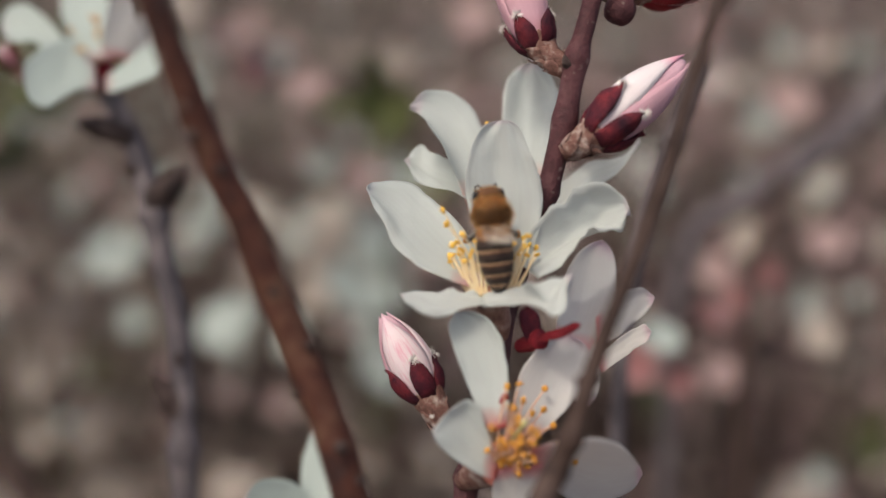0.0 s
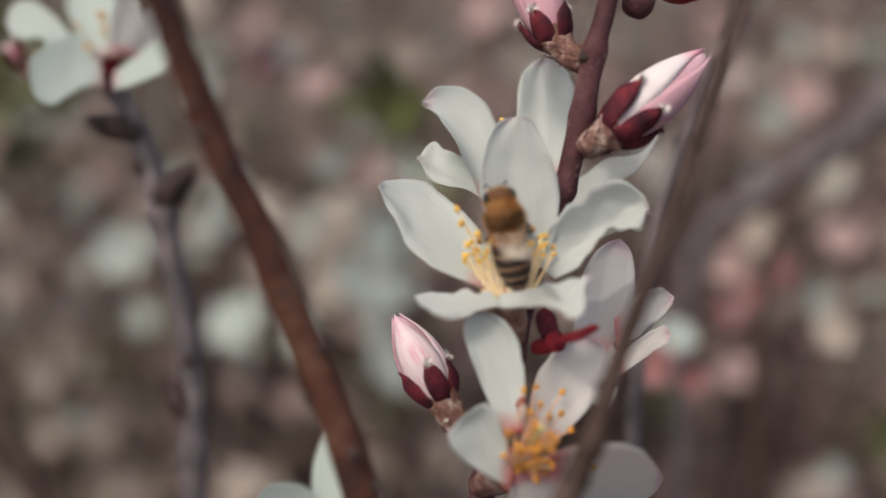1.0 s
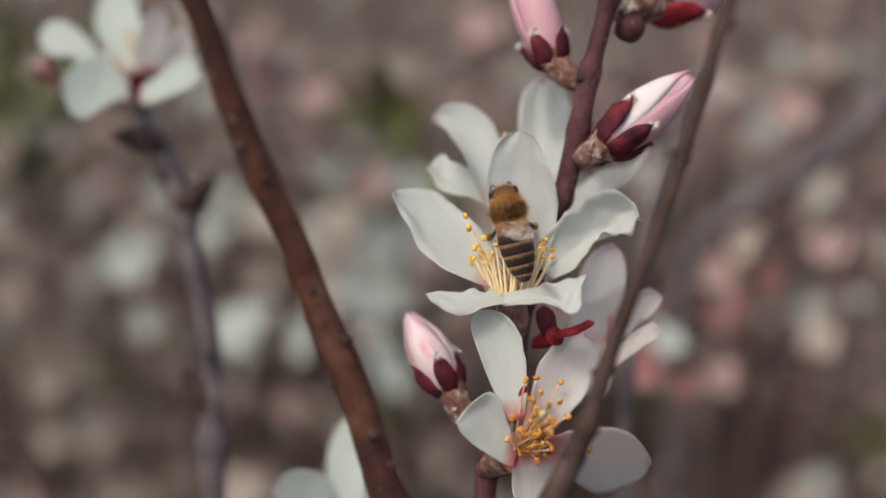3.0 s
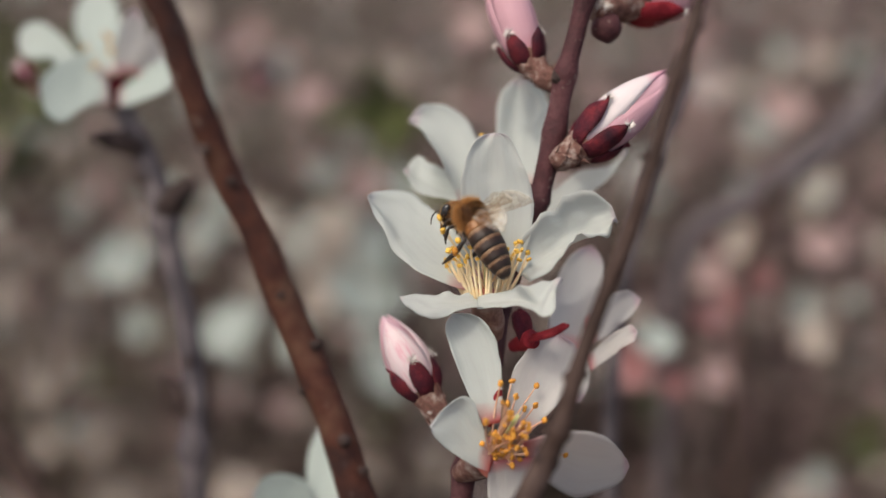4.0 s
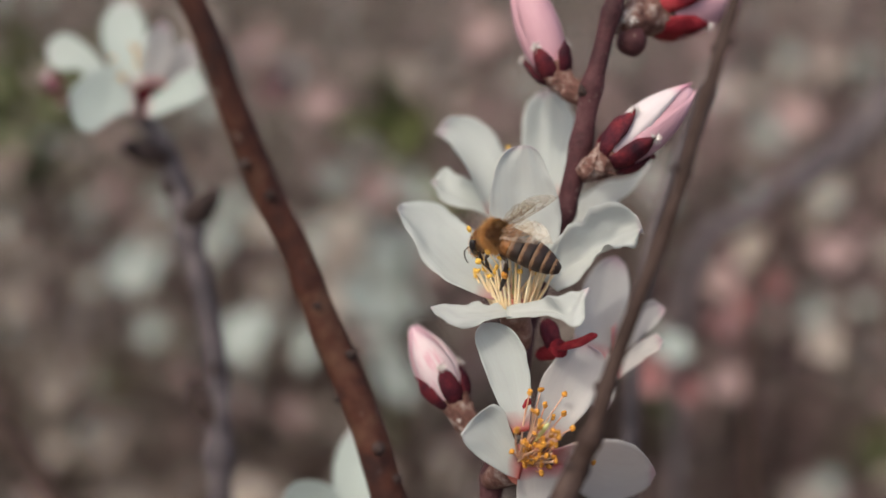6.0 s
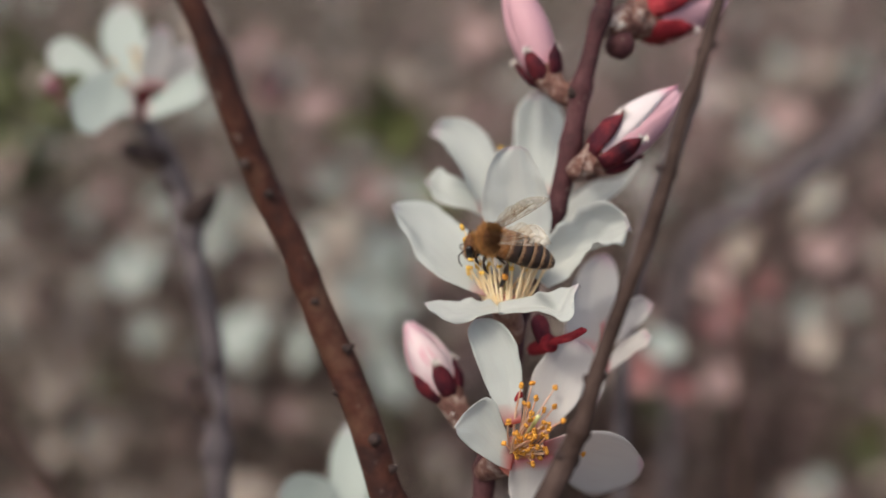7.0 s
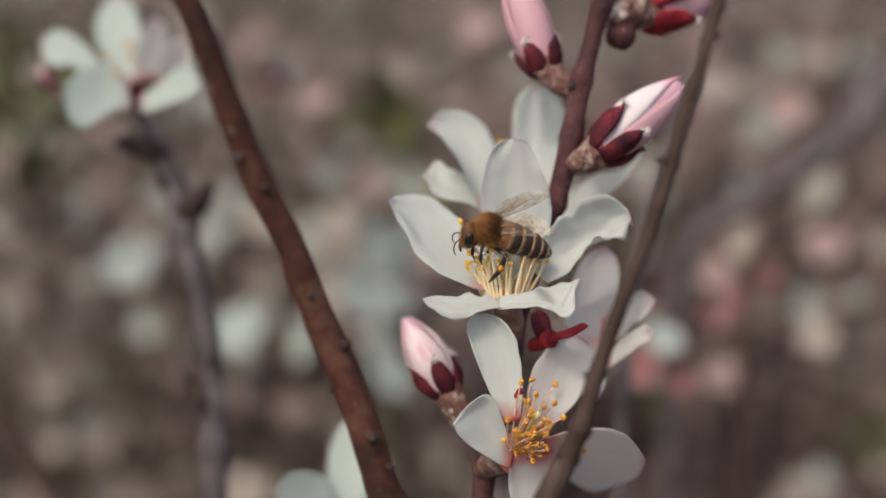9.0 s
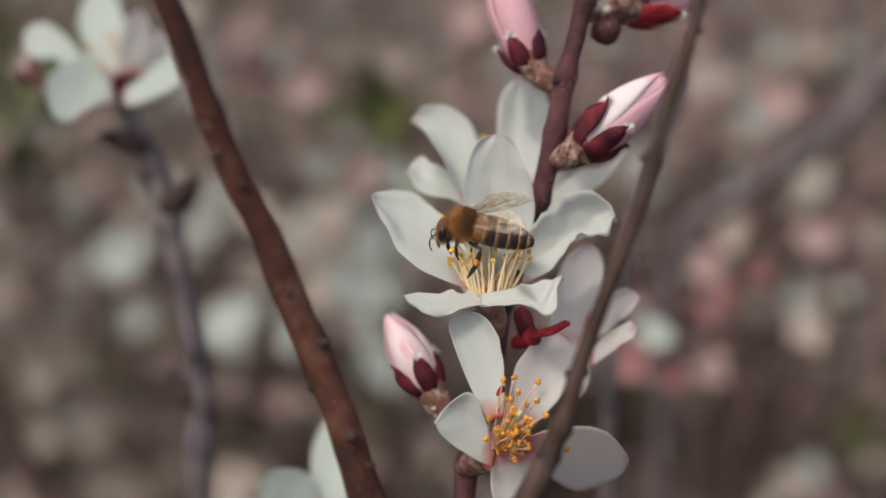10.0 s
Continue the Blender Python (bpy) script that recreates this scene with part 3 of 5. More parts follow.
def rear_blossom():
    c = Vector((0.00986, 0.14474, 1.35700))
    fl = thing("almond_blossom", (0.01399, 0.13767, 1.36118), "white almond blossom pressed against the plum-brown twig", "blossom", "blossoms on the twig")
    blade(fl, (0.00714, 0.14103, 1.36097), (-0.00474, 0.14899, 1.37324), (0.086, -0.796, 0.599), [(0.065, -0.188), (0.31, -0.131), (0.522, -0.098), (0.678, -0.072), (0.803, -0.011), (0.906, 0.013)], [(-0.147, 0.167), (0.165, 0.285), (0.46, 0.33), (0.644, 0.375), (0.8, 0.366), (0.933, 0.294), (1.024, 0.157)], PETAL, belly=0.06, keel=0.03, low_fold=0.42, ruffle=0.05, crimp=0.012, seed=11)
    blade(fl, (0.00593, 0.14082, 1.36200), (-0.00528, 0.14375, 1.36651), (0.200, -0.515, 0.833), [(-0.045, -0.113), (0.184, -0.176), (0.403, -0.188), (0.615, -0.185), (0.816, -0.139)], [(0.048, 0.316), (0.359, 0.385), (0.577, 0.262), (0.764, 0.229), (0.92, 0.323), (0.995, 0.213)], PETAL, belly=0.05, keel=0.1, ruffle=0.06, crimp=0.02, seed=12)
    blade(fl, (0.01198, 0.14252, 1.36231), (0.01293, 0.15596, 1.37858), (-0.081, -0.766, 0.638), [(0.009, -0.15), (0.236, -0.159), (0.468, -0.176), (0.657, -0.184), (0.821, -0.162), (0.928, -0.109), (0.976, -0.059)], [(-0.036, 0.089), (0.189, 0.136), (0.419, 0.184), (0.63, 0.221), (0.774, 0.204), (0.866, 0.162), (0.93, 0.111), (0.975, 0.06)], PETAL, belly=0.10, ruffle=0.04, crimp=0.012, wave=0.04, seed=13)
    blade(fl, (0.01506, 0.14491, 1.35987), (0.02838, 0.14832, 1.36865), (-0.333, -0.590, 0.735), [(0.059, -0.141), (0.312, -0.121), (0.527, -0.093), (0.694, 0.001), (0.86, 0.019)], [(-0.031, 0.147), (0.18, 0.174), (0.417, 0.209), (0.676, 0.195), (0.868, 0.11)], PETAL_CLEAR, belly=0.06, fold=0.3, ruffle=0.04, seed=14)
    calyx(fl, (0.01399, 0.13767, 1.36118), (0.01075, 0.14470, 1.35682), 0.0012, 0.0024)
    for k, tip in enumerate(((0.00635, 0.14387, 1.37158), (0.00750, 0.14488, 1.36798), (0.01084, 0.14193, 1.36503), (0.00527, 0.14386, 1.36461), (0.00918, 0.14315, 1.36565))):
        stamen(fl, c, tip, seed=80 + k, sag=0.03, pollen=ANTHER_PALE)


def side_blossom():
    fl = thing("almond_blossom", (0.01189, 0.12978, 1.34533), "shaded pale lilac almond blossom turned away, red sepals showing", "blossom", "blossoms on the twig")
    blade(fl, (0.01740, 0.13221, 1.34258), (0.02254, 0.14050, 1.35571), (0.255, -0.859, 0.443), [(0.004, -0.137), (0.269, -0.187), (0.535, -0.214), (0.756, -0.192), (0.911, -0.113)], [(0.007, 0.169), (0.319, 0.245), (0.599, 0.252), (0.805, 0.201), (0.953, 0.114)], PETAL_SHADE_PINK, belly=0.08, ruffle=0.02, seed=21)
    blade(fl, (0.02142, 0.13301, 1.34510), (0.02902, 0.13431, 1.34955), (0.144, -0.989, 0.045), [(0.063, -0.195), (0.437, -0.299), (0.69, -0.343), (0.906, -0.236)], [(-0.105, 0.192), (0.191, 0.257), (0.505, 0.227), (0.813, 0.124)], PETAL_SHADE_PINK, belly=0.06, ruffle=0.05, crimp=0.02, seed=22)
    blade(fl, (0.02139, 0.13162, 1.34065), (0.02787, 0.12929, 1.34654), (-0.604, -0.696, 0.389), [(0.007, -0.145), (0.409, -0.143), (0.738, -0.169), (0.937, -0.154)], [(-0.007, 0.144), (0.362, 0.115), (0.664, 0.114), (0.871, 0.111)], PETAL_SHADE_PINK, belly=0.05, keel=0.08, ruffle=0.05, crimp=0.02, seed=23)
    blade(fl, (0.01909, 0.13415, 1.34376), (0.01994, 0.12811, 1.33611), (-0.044, -0.786, 0.616), [(0.018, -0.17), (0.292, -0.235), (0.553, -0.207), (0.825, -0.143)], [(0.066, 0.224), (0.416, 0.27), (0.769, 0.231), (0.952, 0.129)], PETAL_SHADE_PINK, belly=0.06, ruffle=0.03, seed=24)
    calyx(fl, (0.01030, 0.12757, 1.34496), (0.01262, 0.12322, 1.34780), 0.0008, 0.0013, SEPAL_BRIGHT)
    petal(fl, (0.01252, 0.12226, 1.34809), (0.01702, 0.11798, 1.35114), (0.009, -0.345, 0.938), 0.0018, SEPAL_BRIGHT, name="sepal", cup=0.5, waist=0.7, notch=0, thick=0.0006, nu=9, nv=7, curl=0.1)
    petal(fl, (0.01207, 0.12394, 1.34675), (0.01089, 0.12618, 1.35074), (0.293, -0.885, 0.363), 0.0026, SEPAL, name="sepal", cup=0.5, waist=0.7, notch=0, thick=0.0006, nu=9, nv=7)


def lower_blossom():
    c = Vector((0.00702, 0.11682, 1.33351))
    fl = thing("almond_blossom", (0.00299, 0.12061, 1.32885), "open almond blossom with red throat and orange anthers", "blossom", "blossoms on the twig")
    blade(fl, (0.00686, 0.11569, 1.33844), (0.00183, 0.12289, 1.35154), (0.035, -0.870, 0.492), [(0.032, -0.05), (0.259, -0.082), (0.52, -0.104), (0.736, -0.107), (0.916, -0.091)], [(0.011, 0.085), (0.231, 0.179), (0.463, 0.246), (0.676, 0.27), (0.838, 0.234), (0.948, 0.138)], THROAT, belly=0.07, fold=0.12, ruffle=0.02, crimp=0.008, seed=31)
    blade(fl, (0.00731, 0.11483, 1.33401), (-0.00095, 0.11248, 1.34001), (0.546, -0.685, 0.482), [(0.02, -0.163), (0.26, -0.188), (0.513, -0.167), (0.784, -0.11), (0.931, -0.069)], [(0.023, 0.068), (0.263, 0.228), (0.478, 0.368), (0.636, 0.478), (0.802, 0.481), (0.936, 0.245)], THROAT, belly=0.05, fold=0.25, ruffle=0.02, seed=32)
    blade(fl, (0.01014, 0.11913, 1.33600), (0.01644, 0.12442, 1.34786), (0.137, -0.930, 0.342), [(0.016, -0.105), (0.293, -0.207), (0.539, -0.252), (0.758, -0.217), (0.92, -0.128)], [(0.003, 0.12), (0.251, 0.209), (0.526, 0.288), (0.805, 0.309), (0.972, 0.193)], PETAL_SHADE_PINK, belly=0.08, ruffle=0.03, wave=0.04, seed=33)
    blade(fl, (0.01167, 0.11708, 1.33276), (0.02593, 0.12011, 1.33052), (0.050, -0.738, -0.673), [(-0.177, -0.457), (0.028, -0.702), (0.317, -0.705), (0.581, -0.578), (0.807, -0.323)], [(0.071, 0.214), (0.465, 0.528), (0.786, 0.801), (0.981, 0.677), (1.089, 0.423)], PETAL_SHADE_PINK, belly=0.03, fold=0.05, ruffle=0.02, seed=36)
    blade(fl, (0.00921, 0.11502, 1.33457), (0.00956, 0.11433, 1.32226), (0.007, -0.998, 0.056), [(0.024, -0.276), (0.328, -0.347), (0.631, -0.268), (0.867, -0.153)], [(0.046, 0.204), (0.34, 0.235), (0.613, 0.205), (0.857, 0.123)], PETAL_SHADE_PINK, belly=0.06, ruffle=0.04, seed=35)
    calyx(fl, (0.00266, 0.12061, 1.32885), (0.00639, 0.11805, 1.33243), 0.0012, 0.0024)
    bm = bmesh.new()
    tube(bm, [c, c.lerp(Vector((0.00902, 0.11334, 1.33928)), 0.5), Vector((0.01006, 0.11110, 1.34225))], [0.0006, 0.0003, 0.0003], sides=8, steps=4)
    part("pistil", bm, STYLE, fl, "pale green style")
    bm = bmesh.new()
    bmesh.ops.create_uvsphere(bm, u_segments=20, v_segments=10, radius=0.0030, matrix=Matrix.Translation(c + Vector((0.0006, 0.0004, -0.0004))) @ Vector((0.35, -0.75, 0.55)).to_track_quat("Z", "Y").to_matrix().to_4x4() @ Matrix.Diagonal((1, 1, 0.4, 1)))
    part("nectary", bm, PISTIL, fl, "red-pink throat")
    petal(fl, (0.00687, 0.11891, 1.33701), (0.00804, 0.11752, 1.34281), (0.293, -0.916, 0.272), 0.0012, SEPAL_BRIGHT, name="sepal", cup=0.4, waist=0.7, notch=0, thick=0.0004, nu=8, nv=5)
    for k, tip in enumerate(((0.00806, 0.11594, 1.34451), (0.00969, 0.11788, 1.34399), (0.01311, 0.12048, 1.34214), (0.01013, 0.11638, 1.34246), (0.00896, 0.11428, 1.34242), (0.01291, 0.11881, 1.34005), (0.01139, 0.11775, 1.34004), (0.01409, 0.11825, 1.33815), (0.00597, 0.10904, 1.34244), (0.00685, 0.10769, 1.34140), (0.01455, 0.11757, 1.33587), (0.01285, 0.11376, 1.33711), (0.01690, 0.11695, 1.33373))):
        stamen(fl, c, tip, ROSE_FILAMENT, seed=100 + k, sag=0.04)
    rnd = random.Random(9)
    a, b, f = Vector((0.00998, 0.11137, 1.33965)) - c, Vector((0.931, 0.111, 0.348)), Vector((-0.391, 0.065, 0.918))
    for k in range(58):
        tip = c + a * rnd.uniform(0.45, 1.15) + b * rnd.gauss(0, 0.0012) + f * rnd.gauss(0, 0.0014)
        stamen(fl, c + b * rnd.gauss(0, 0.0006), tip, ROSE_FILAMENT, seed=130 + k, sag=0.06, anther=0.00046)


def back_blossom():
    fl = thing("almond_blossom", (-0.06291, 0.19249, 1.36816), "white almond blossom at the end of a grey twig", "blossom", "blossoms on other twigs")
    c = (-0.06262, 0.19227, 1.37439)
    blade(fl, (-0.06282, 0.18565, 1.37403), (-0.07992, 0.19058, 1.38067), (-0.012, -0.817, 0.576), [(-0.013, -0.099), (0.204, -0.13), (0.465, -0.039), (0.623, -0.005), (0.719, -0.071), (0.865, -0.082)], [(0.05, 0.083), (0.287, 0.115), (0.568, 0.237), (0.825, 0.315), (1.008, 0.274), (1.058, 0.133)], FAR_WHITE, belly=0.04, low_fold=0.1, seed=41)
    blade(fl, (-0.06110, 0.18405, 1.37207), (-0.07089, 0.17584, 1.37285), (0.470, -0.491, 0.733), [(0.056, -0.163), (0.314, -0.148), (0.576, -0.294), (0.831, -0.436), (1.0, -0.319)], [(-0.051, 0.279), (0.054, 0.763), (0.375, 0.725), (0.694, 0.532), (0.909, 0.298)], FAR_WHITE, belly=0.05, seed=42)
    blade(fl, (-0.06169, 0.18713, 1.37547), (-0.06814, 0.20507, 1.39051), (-0.068, -0.655, 0.752), [(0.036, -0.102), (0.326, -0.195), (0.608, -0.24), (0.838, -0.195), (0.974, -0.105)], [(-0.027, 0.075), (0.213, 0.121), (0.474, 0.132), (0.697, 0.118), (0.879, 0.08)], FAR_WHITE, belly=0.10, seed=43)
    blade(fl, (-0.06002, 0.18390, 1.37154), (-0.04666, 0.17797, 1.37573), (-0.467, -0.578, 0.669), [(-0.007, -0.11), (0.262, -0.232), (0.456, -0.375), (0.73, -0.401)], [(0.083, 0.165), (0.346, 0.184), (0.571, 0.158), (0.852, 0.115)], FAR_WHITE, belly=0.04, seed=44)
    blade(fl, (-0.05968, 0.18815, 1.37532), (-0.05499, 0.18448, 1.38746), (-0.107, -0.962, -0.250), [(-0.052, -0.126), (0.394, -0.17), (0.759, -0.158), (0.947, -0.088)], [(0.062, 0.149), (0.462, 0.219), (0.725, 0.198), (0.939, 0.111)], PETAL_SHADE_PINK, belly=0.05, seed=45)
    blade(fl, (-0.05793, 0.18985, 1.37397), (-0.05005, 0.18742, 1.38315), (-0.232, -0.971, -0.058), [(0.047, -0.188), (0.502, -0.253), (0.871, -0.191)], [(0.042, 0.151), (0.44, 0.231), (0.831, 0.167)], PETAL_SHADE_PINK, belly=0.05, seed=46)
    calyx(fl, (-0.06246, 0.19239, 1.36783), c, 0.0012, 0.0022, SEPAL_BRIGHT)
    for k in range(5):
        d = Vector((math.cos(k * 1.25), math.sin(k * 1.25), -0.5)).normalized()
        petal(fl, Vector((-0.06253, 0.19137, 1.37138)), Vector((-0.06224, 0.19015, 1.37078)) + d * 0.0032, (0, 0, 1), 0.0020, SEPAL, name="sepal", cup=0.4, waist=0.7, notch=0, thick=0.0004, nu=7, nv=5)
    rnd = random.Random(3)
    for k in range(14):
        tip = Vector((-0.06336, 0.19100, 1.38063)) + Vector((rnd.gauss(0, 1), rnd.gauss(0, 1), rnd.gauss(0, 1))) * 0.0024
        stamen(fl, c, tip, seed=150 + k)
    bud = flower_bud((-0.08147, 0.19888, 1.37248), (-0.08423, 0.19993, 1.37605), 0.0031, (-0.07975, 0.19805, 1.36969), "dull red almond bud beside a white blossom", seed=8, pale=False, sepal_len=0.9)


def foot_blossom():
    fl = thing("almond_blossom", (-0.02125, 0.14885, 1.30167), "white almond blossom on a short grey twig", "blossom", "blossoms on other twigs")
    c = (-0.02101, 0.14851, 1.30752)
    blade(fl, (-0.01951, 0.14351, 1.30760), (-0.01989, 0.15551, 1.32001), (0.022, -0.718, 0.695), [(0.03, -0.085), (0.317, -0.167), (0.611, -0.176), (0.849, -0.108)], [(0.025, 0.14), (0.31, 0.221), (0.603, 0.217), (0.876, 0.108)], FAR_WHITE, belly=0.05, seed=51)
    blade(fl, (-0.02098, 0.14323, 1.30668), (-0.03030, 0.14020, 1.31440), (0.532, -0.776, 0.338), [(0.159, -0.153), (0.502, -0.224), (0.8, -0.194)], [(0.089, 0.253), (0.392, 0.45), (0.716, 0.423), (0.954, 0.253)], FAR_WHITE, belly=0.05, seed=52)
    blade(fl, (-0.02038, 0.14207, 1.30627), (-0.03650, 0.13668, 1.31327), (0.479, -0.466, 0.744), [(0.166, -0.115), (0.497, -0.122), (0.821, -0.102)], [(0.117, 0.091), (0.4, 0.109), (0.677, 0.121), (0.892, 0.1)], FAR_WHITE, belly=0.04, seed=54)
    blade(fl, (-0.01864, 0.14413, 1.30613), (-0.01313, 0.14923, 1.31262), (-0.049, -0.765, 0.642), [(0.092, -0.215), (0.491, -0.417), (0.941, -0.368)], [(0.136, 0.208), (0.47, 0.275), (0.794, 0.231)], FAR_WHITE, belly=0.05, seed=53)
    calyx(fl, (-0.02147, 0.15149, 1.29655), (-0.02112, 0.14912, 1.30604), 0.0012, 0.0022)
    stem_thing("almond_twig", [(-0.02147, 0.15164, 1.29704), (-0.01990, 0.14908, 1.28148), (-0.01895, 0.13419, 1.20383), (-0.01746, 0.08954, 0.91518)], [0.0013, 0.0017, 0.0024, 0.004], BARK_GREY, "grey almond twig below a white blossom", "twig")


upper_blossom()
rear_blossom()
side_blossom()
lower_blossom()
back_blossom()
foot_blossom()
flower_bud((-0.00175, 0.12741, 1.33772), (-0.00817, 0.13338, 1.34734), 0.0063, (0.00144, 0.12407, 1.33345), "pink-striped almond bud with dark red sepals and downy scales", seed=1, sepal_len=0.42)
flower_bud((0.01977, 0.13456, 1.37159), (0.03269, 0.14061, 1.38102), 0.0068, (0.01593, 0.13491, 1.36936), "pink almond bud opening, red sepals, scaly brown foot", BUD_WHITE, seed=2, sepal_len=0.36)
flower_bud((0.01309, 0.14292, 1.38221), (0.00726, 0.15078, 1.39815), 0.0063, (0.01657, 0.14001, 1.37938), "rose-pink almond bud with dark red sepals", seed=3, pale=False, sepal_len=0.25)
flower_bud((0.02765, 0.14863, 1.39052), (0.04246, 0.15597, 1.39376), 0.0088, (0.02217, 0.14418, 1.38971), "bursting pink almond bud with bright red sepals", BUD_WHITE, seed=4, sepal_len=0.46, red=SEPAL_BRIGHT)
bm = bmesh.new()
bmesh.ops.create_uvsphere(bm, u_segments=16, v_segments=12, radius=0.0022, matrix=Matrix.Translation((0.02409, 0.14448, 1.38717)))
for v in bm.verts:
    v.co += Vector((1, 1, 1)) * 0.0002 * noise.noise(v.co * 900)
leaf_bud = tagged(part("leaf_bud", bm, BARK_MAIN), "small round brown leaf bud on the twig", "bud")
fuzz_tuft(leaf_bud, (0.02319, 0.14336, 1.39042), 0.0017, 160, 5)


# ---------------------------------------------------------------- bee
def bee_materials():
    m, t, b, out = mat("bee_fur_skin")
    n = noise_fac(t, 700.0)
    t.links.new(ramp(t, n, [(0.3, (0.045, 0.016, 0.006)), (0.7, (0.12, 0.045, 0.015))]), b.inputs["Base Color"])
    b.inputs["Roughness"].default_value = 0.8
    fur_m, ft, fb, fo = mat("bee_fur")
    geo = ft.nodes.new("ShaderNodeNewGeometry")
    hair = ramp(ft, geo.outputs["Random Per Island"], [(0.0, (0.10, 0.034, 0.010)), (0.40, (0.46, 0.19, 0.045)), (0.70, (0.74, 0.40, 0.12)), (1.0, (0.92, 0.76, 0.48))])
    ft.links.new(hair, fb.inputs["Base Color"])
    fb.inputs["Roughness"].default_value = 0.7
    lit = ft.nodes.new("ShaderNodeBsdfTranslucent")
    ft.links.new(hair, lit.inputs["Color"])
    both = ft.nodes.new("ShaderNodeMixShader")
    both.inputs[0].default_value = 0.5
    ft.links.new(fb.outputs[0], both.inputs[1])
    ft.links.new(lit.outputs[0], both.inputs[2])
    ft.links.new(both.outputs[0], fo.inputs["Surface"])
    dark = plain_material("bee_dark_chitin", (0.012, 0.009, 0.008), (0.035, 0.022, 0.016), 900.0, 0.35)
    brown = plain_material("bee_brown_chitin", (0.10, 0.045, 0.015), (0.20, 0.09, 0.03), 900.0, 0.4)
    pollen = plain_material("pollen_load", (0.28, 0.10, 0.015), (0.62, 0.27, 0.04), 2600.0, 0.9, 0.0003, 0.9)
    eye = plain_material("bee_eye", (0.008, 0.007, 0.008), (0.02, 0.016, 0.016), 2000.0, 0.25)
    w, t, b, out = mat("bee_wing")
    b.inputs["Base Color"].default_value = (0.90, 0.84, 0.74, 1)
    b.inputs["Roughness"].default_value = 0.3
    b.inputs["Specular IOR Level"].default_value = 1.0
    clear = t.nodes.new("ShaderNodeBsdfTransparent")
    clear.inputs["Color"].default_value = (0.95, 0.89, 0.82, 1)
    ms = t.nodes.new("ShaderNodeMixShader")
    # pale, less clear patches imitate glints on the wing; same noise crumples it
    glint_noise = noise_fac(t, 420.0, 3.0, 0.6)
    t.links.new(ramp(t, glint_noise, [(0.38, (0.06, 0.06, 0.06)), (0.66, (0.36, 0.36, 0.36))]), ms.inputs[0])
    t.links.new(clear.outputs[0], ms.inputs[1])
    t.links.new(b.outputs[0], ms.inputs[2])
    t.links.new(ms.outputs[0], out.inputs["Surface"])
    bump(t, b, glint_noise, 0.9, 0.0005)
    return m, fur_m, dark, brown, pollen, eye, w


SKIN, FUR, DARK, BROWN, POLLEN, EYE_M, WING = bee_materials()
MM = 0.00108


def ellipsoid(bm, c, r, turn=(0, 0, 0), seg=20, rings=14):
    m = pose(c[0] * MM, c[1] * MM, c[2] * MM, *turn) @ Matrix.Diagonal((r[0] * MM, r[1] * MM, r[2] * MM, 1))
    return bmesh.ops.create_uvsphere(bm, u_segments=seg, v_segments=rings, radius=1.0, matrix=m)["verts"]


def fur(parent, c, r, count, length, seed, keep=lambda d: True, name="fur", material=None):
    rnd = random.Random(seed)
    bm = bmesh.new()
    made = 0
    while made < count:
        d = Vector((rnd.gauss(0, 1), rnd.gauss(0, 1), rnd.gauss(0, 1))).normalized()
        if not keep(d):
            continue
        made += 1
        a = Vector((c[0] + d.x * r[0], c[1] + d.y * r[1], c[2] + d.z * r[2])) * MM
        g = Vector((d.x / r[0], d.y / r[1], d.z / r[2])).normalized()
        g = (g + Vector((rnd.gauss(-0.7, 0.35), rnd.gauss(0, 0.35), rnd.gauss(0, 0.35)))).normalized()
        s = g.orthogonal().normalized() * 0.015 * MM
        bm.faces.new([bm.verts.new(q) for q in (a - s, a + s, a + g * length * rnd.uniform(0.6, 1.2) * MM)])
    return part(name, bm, material or FUR, parent)


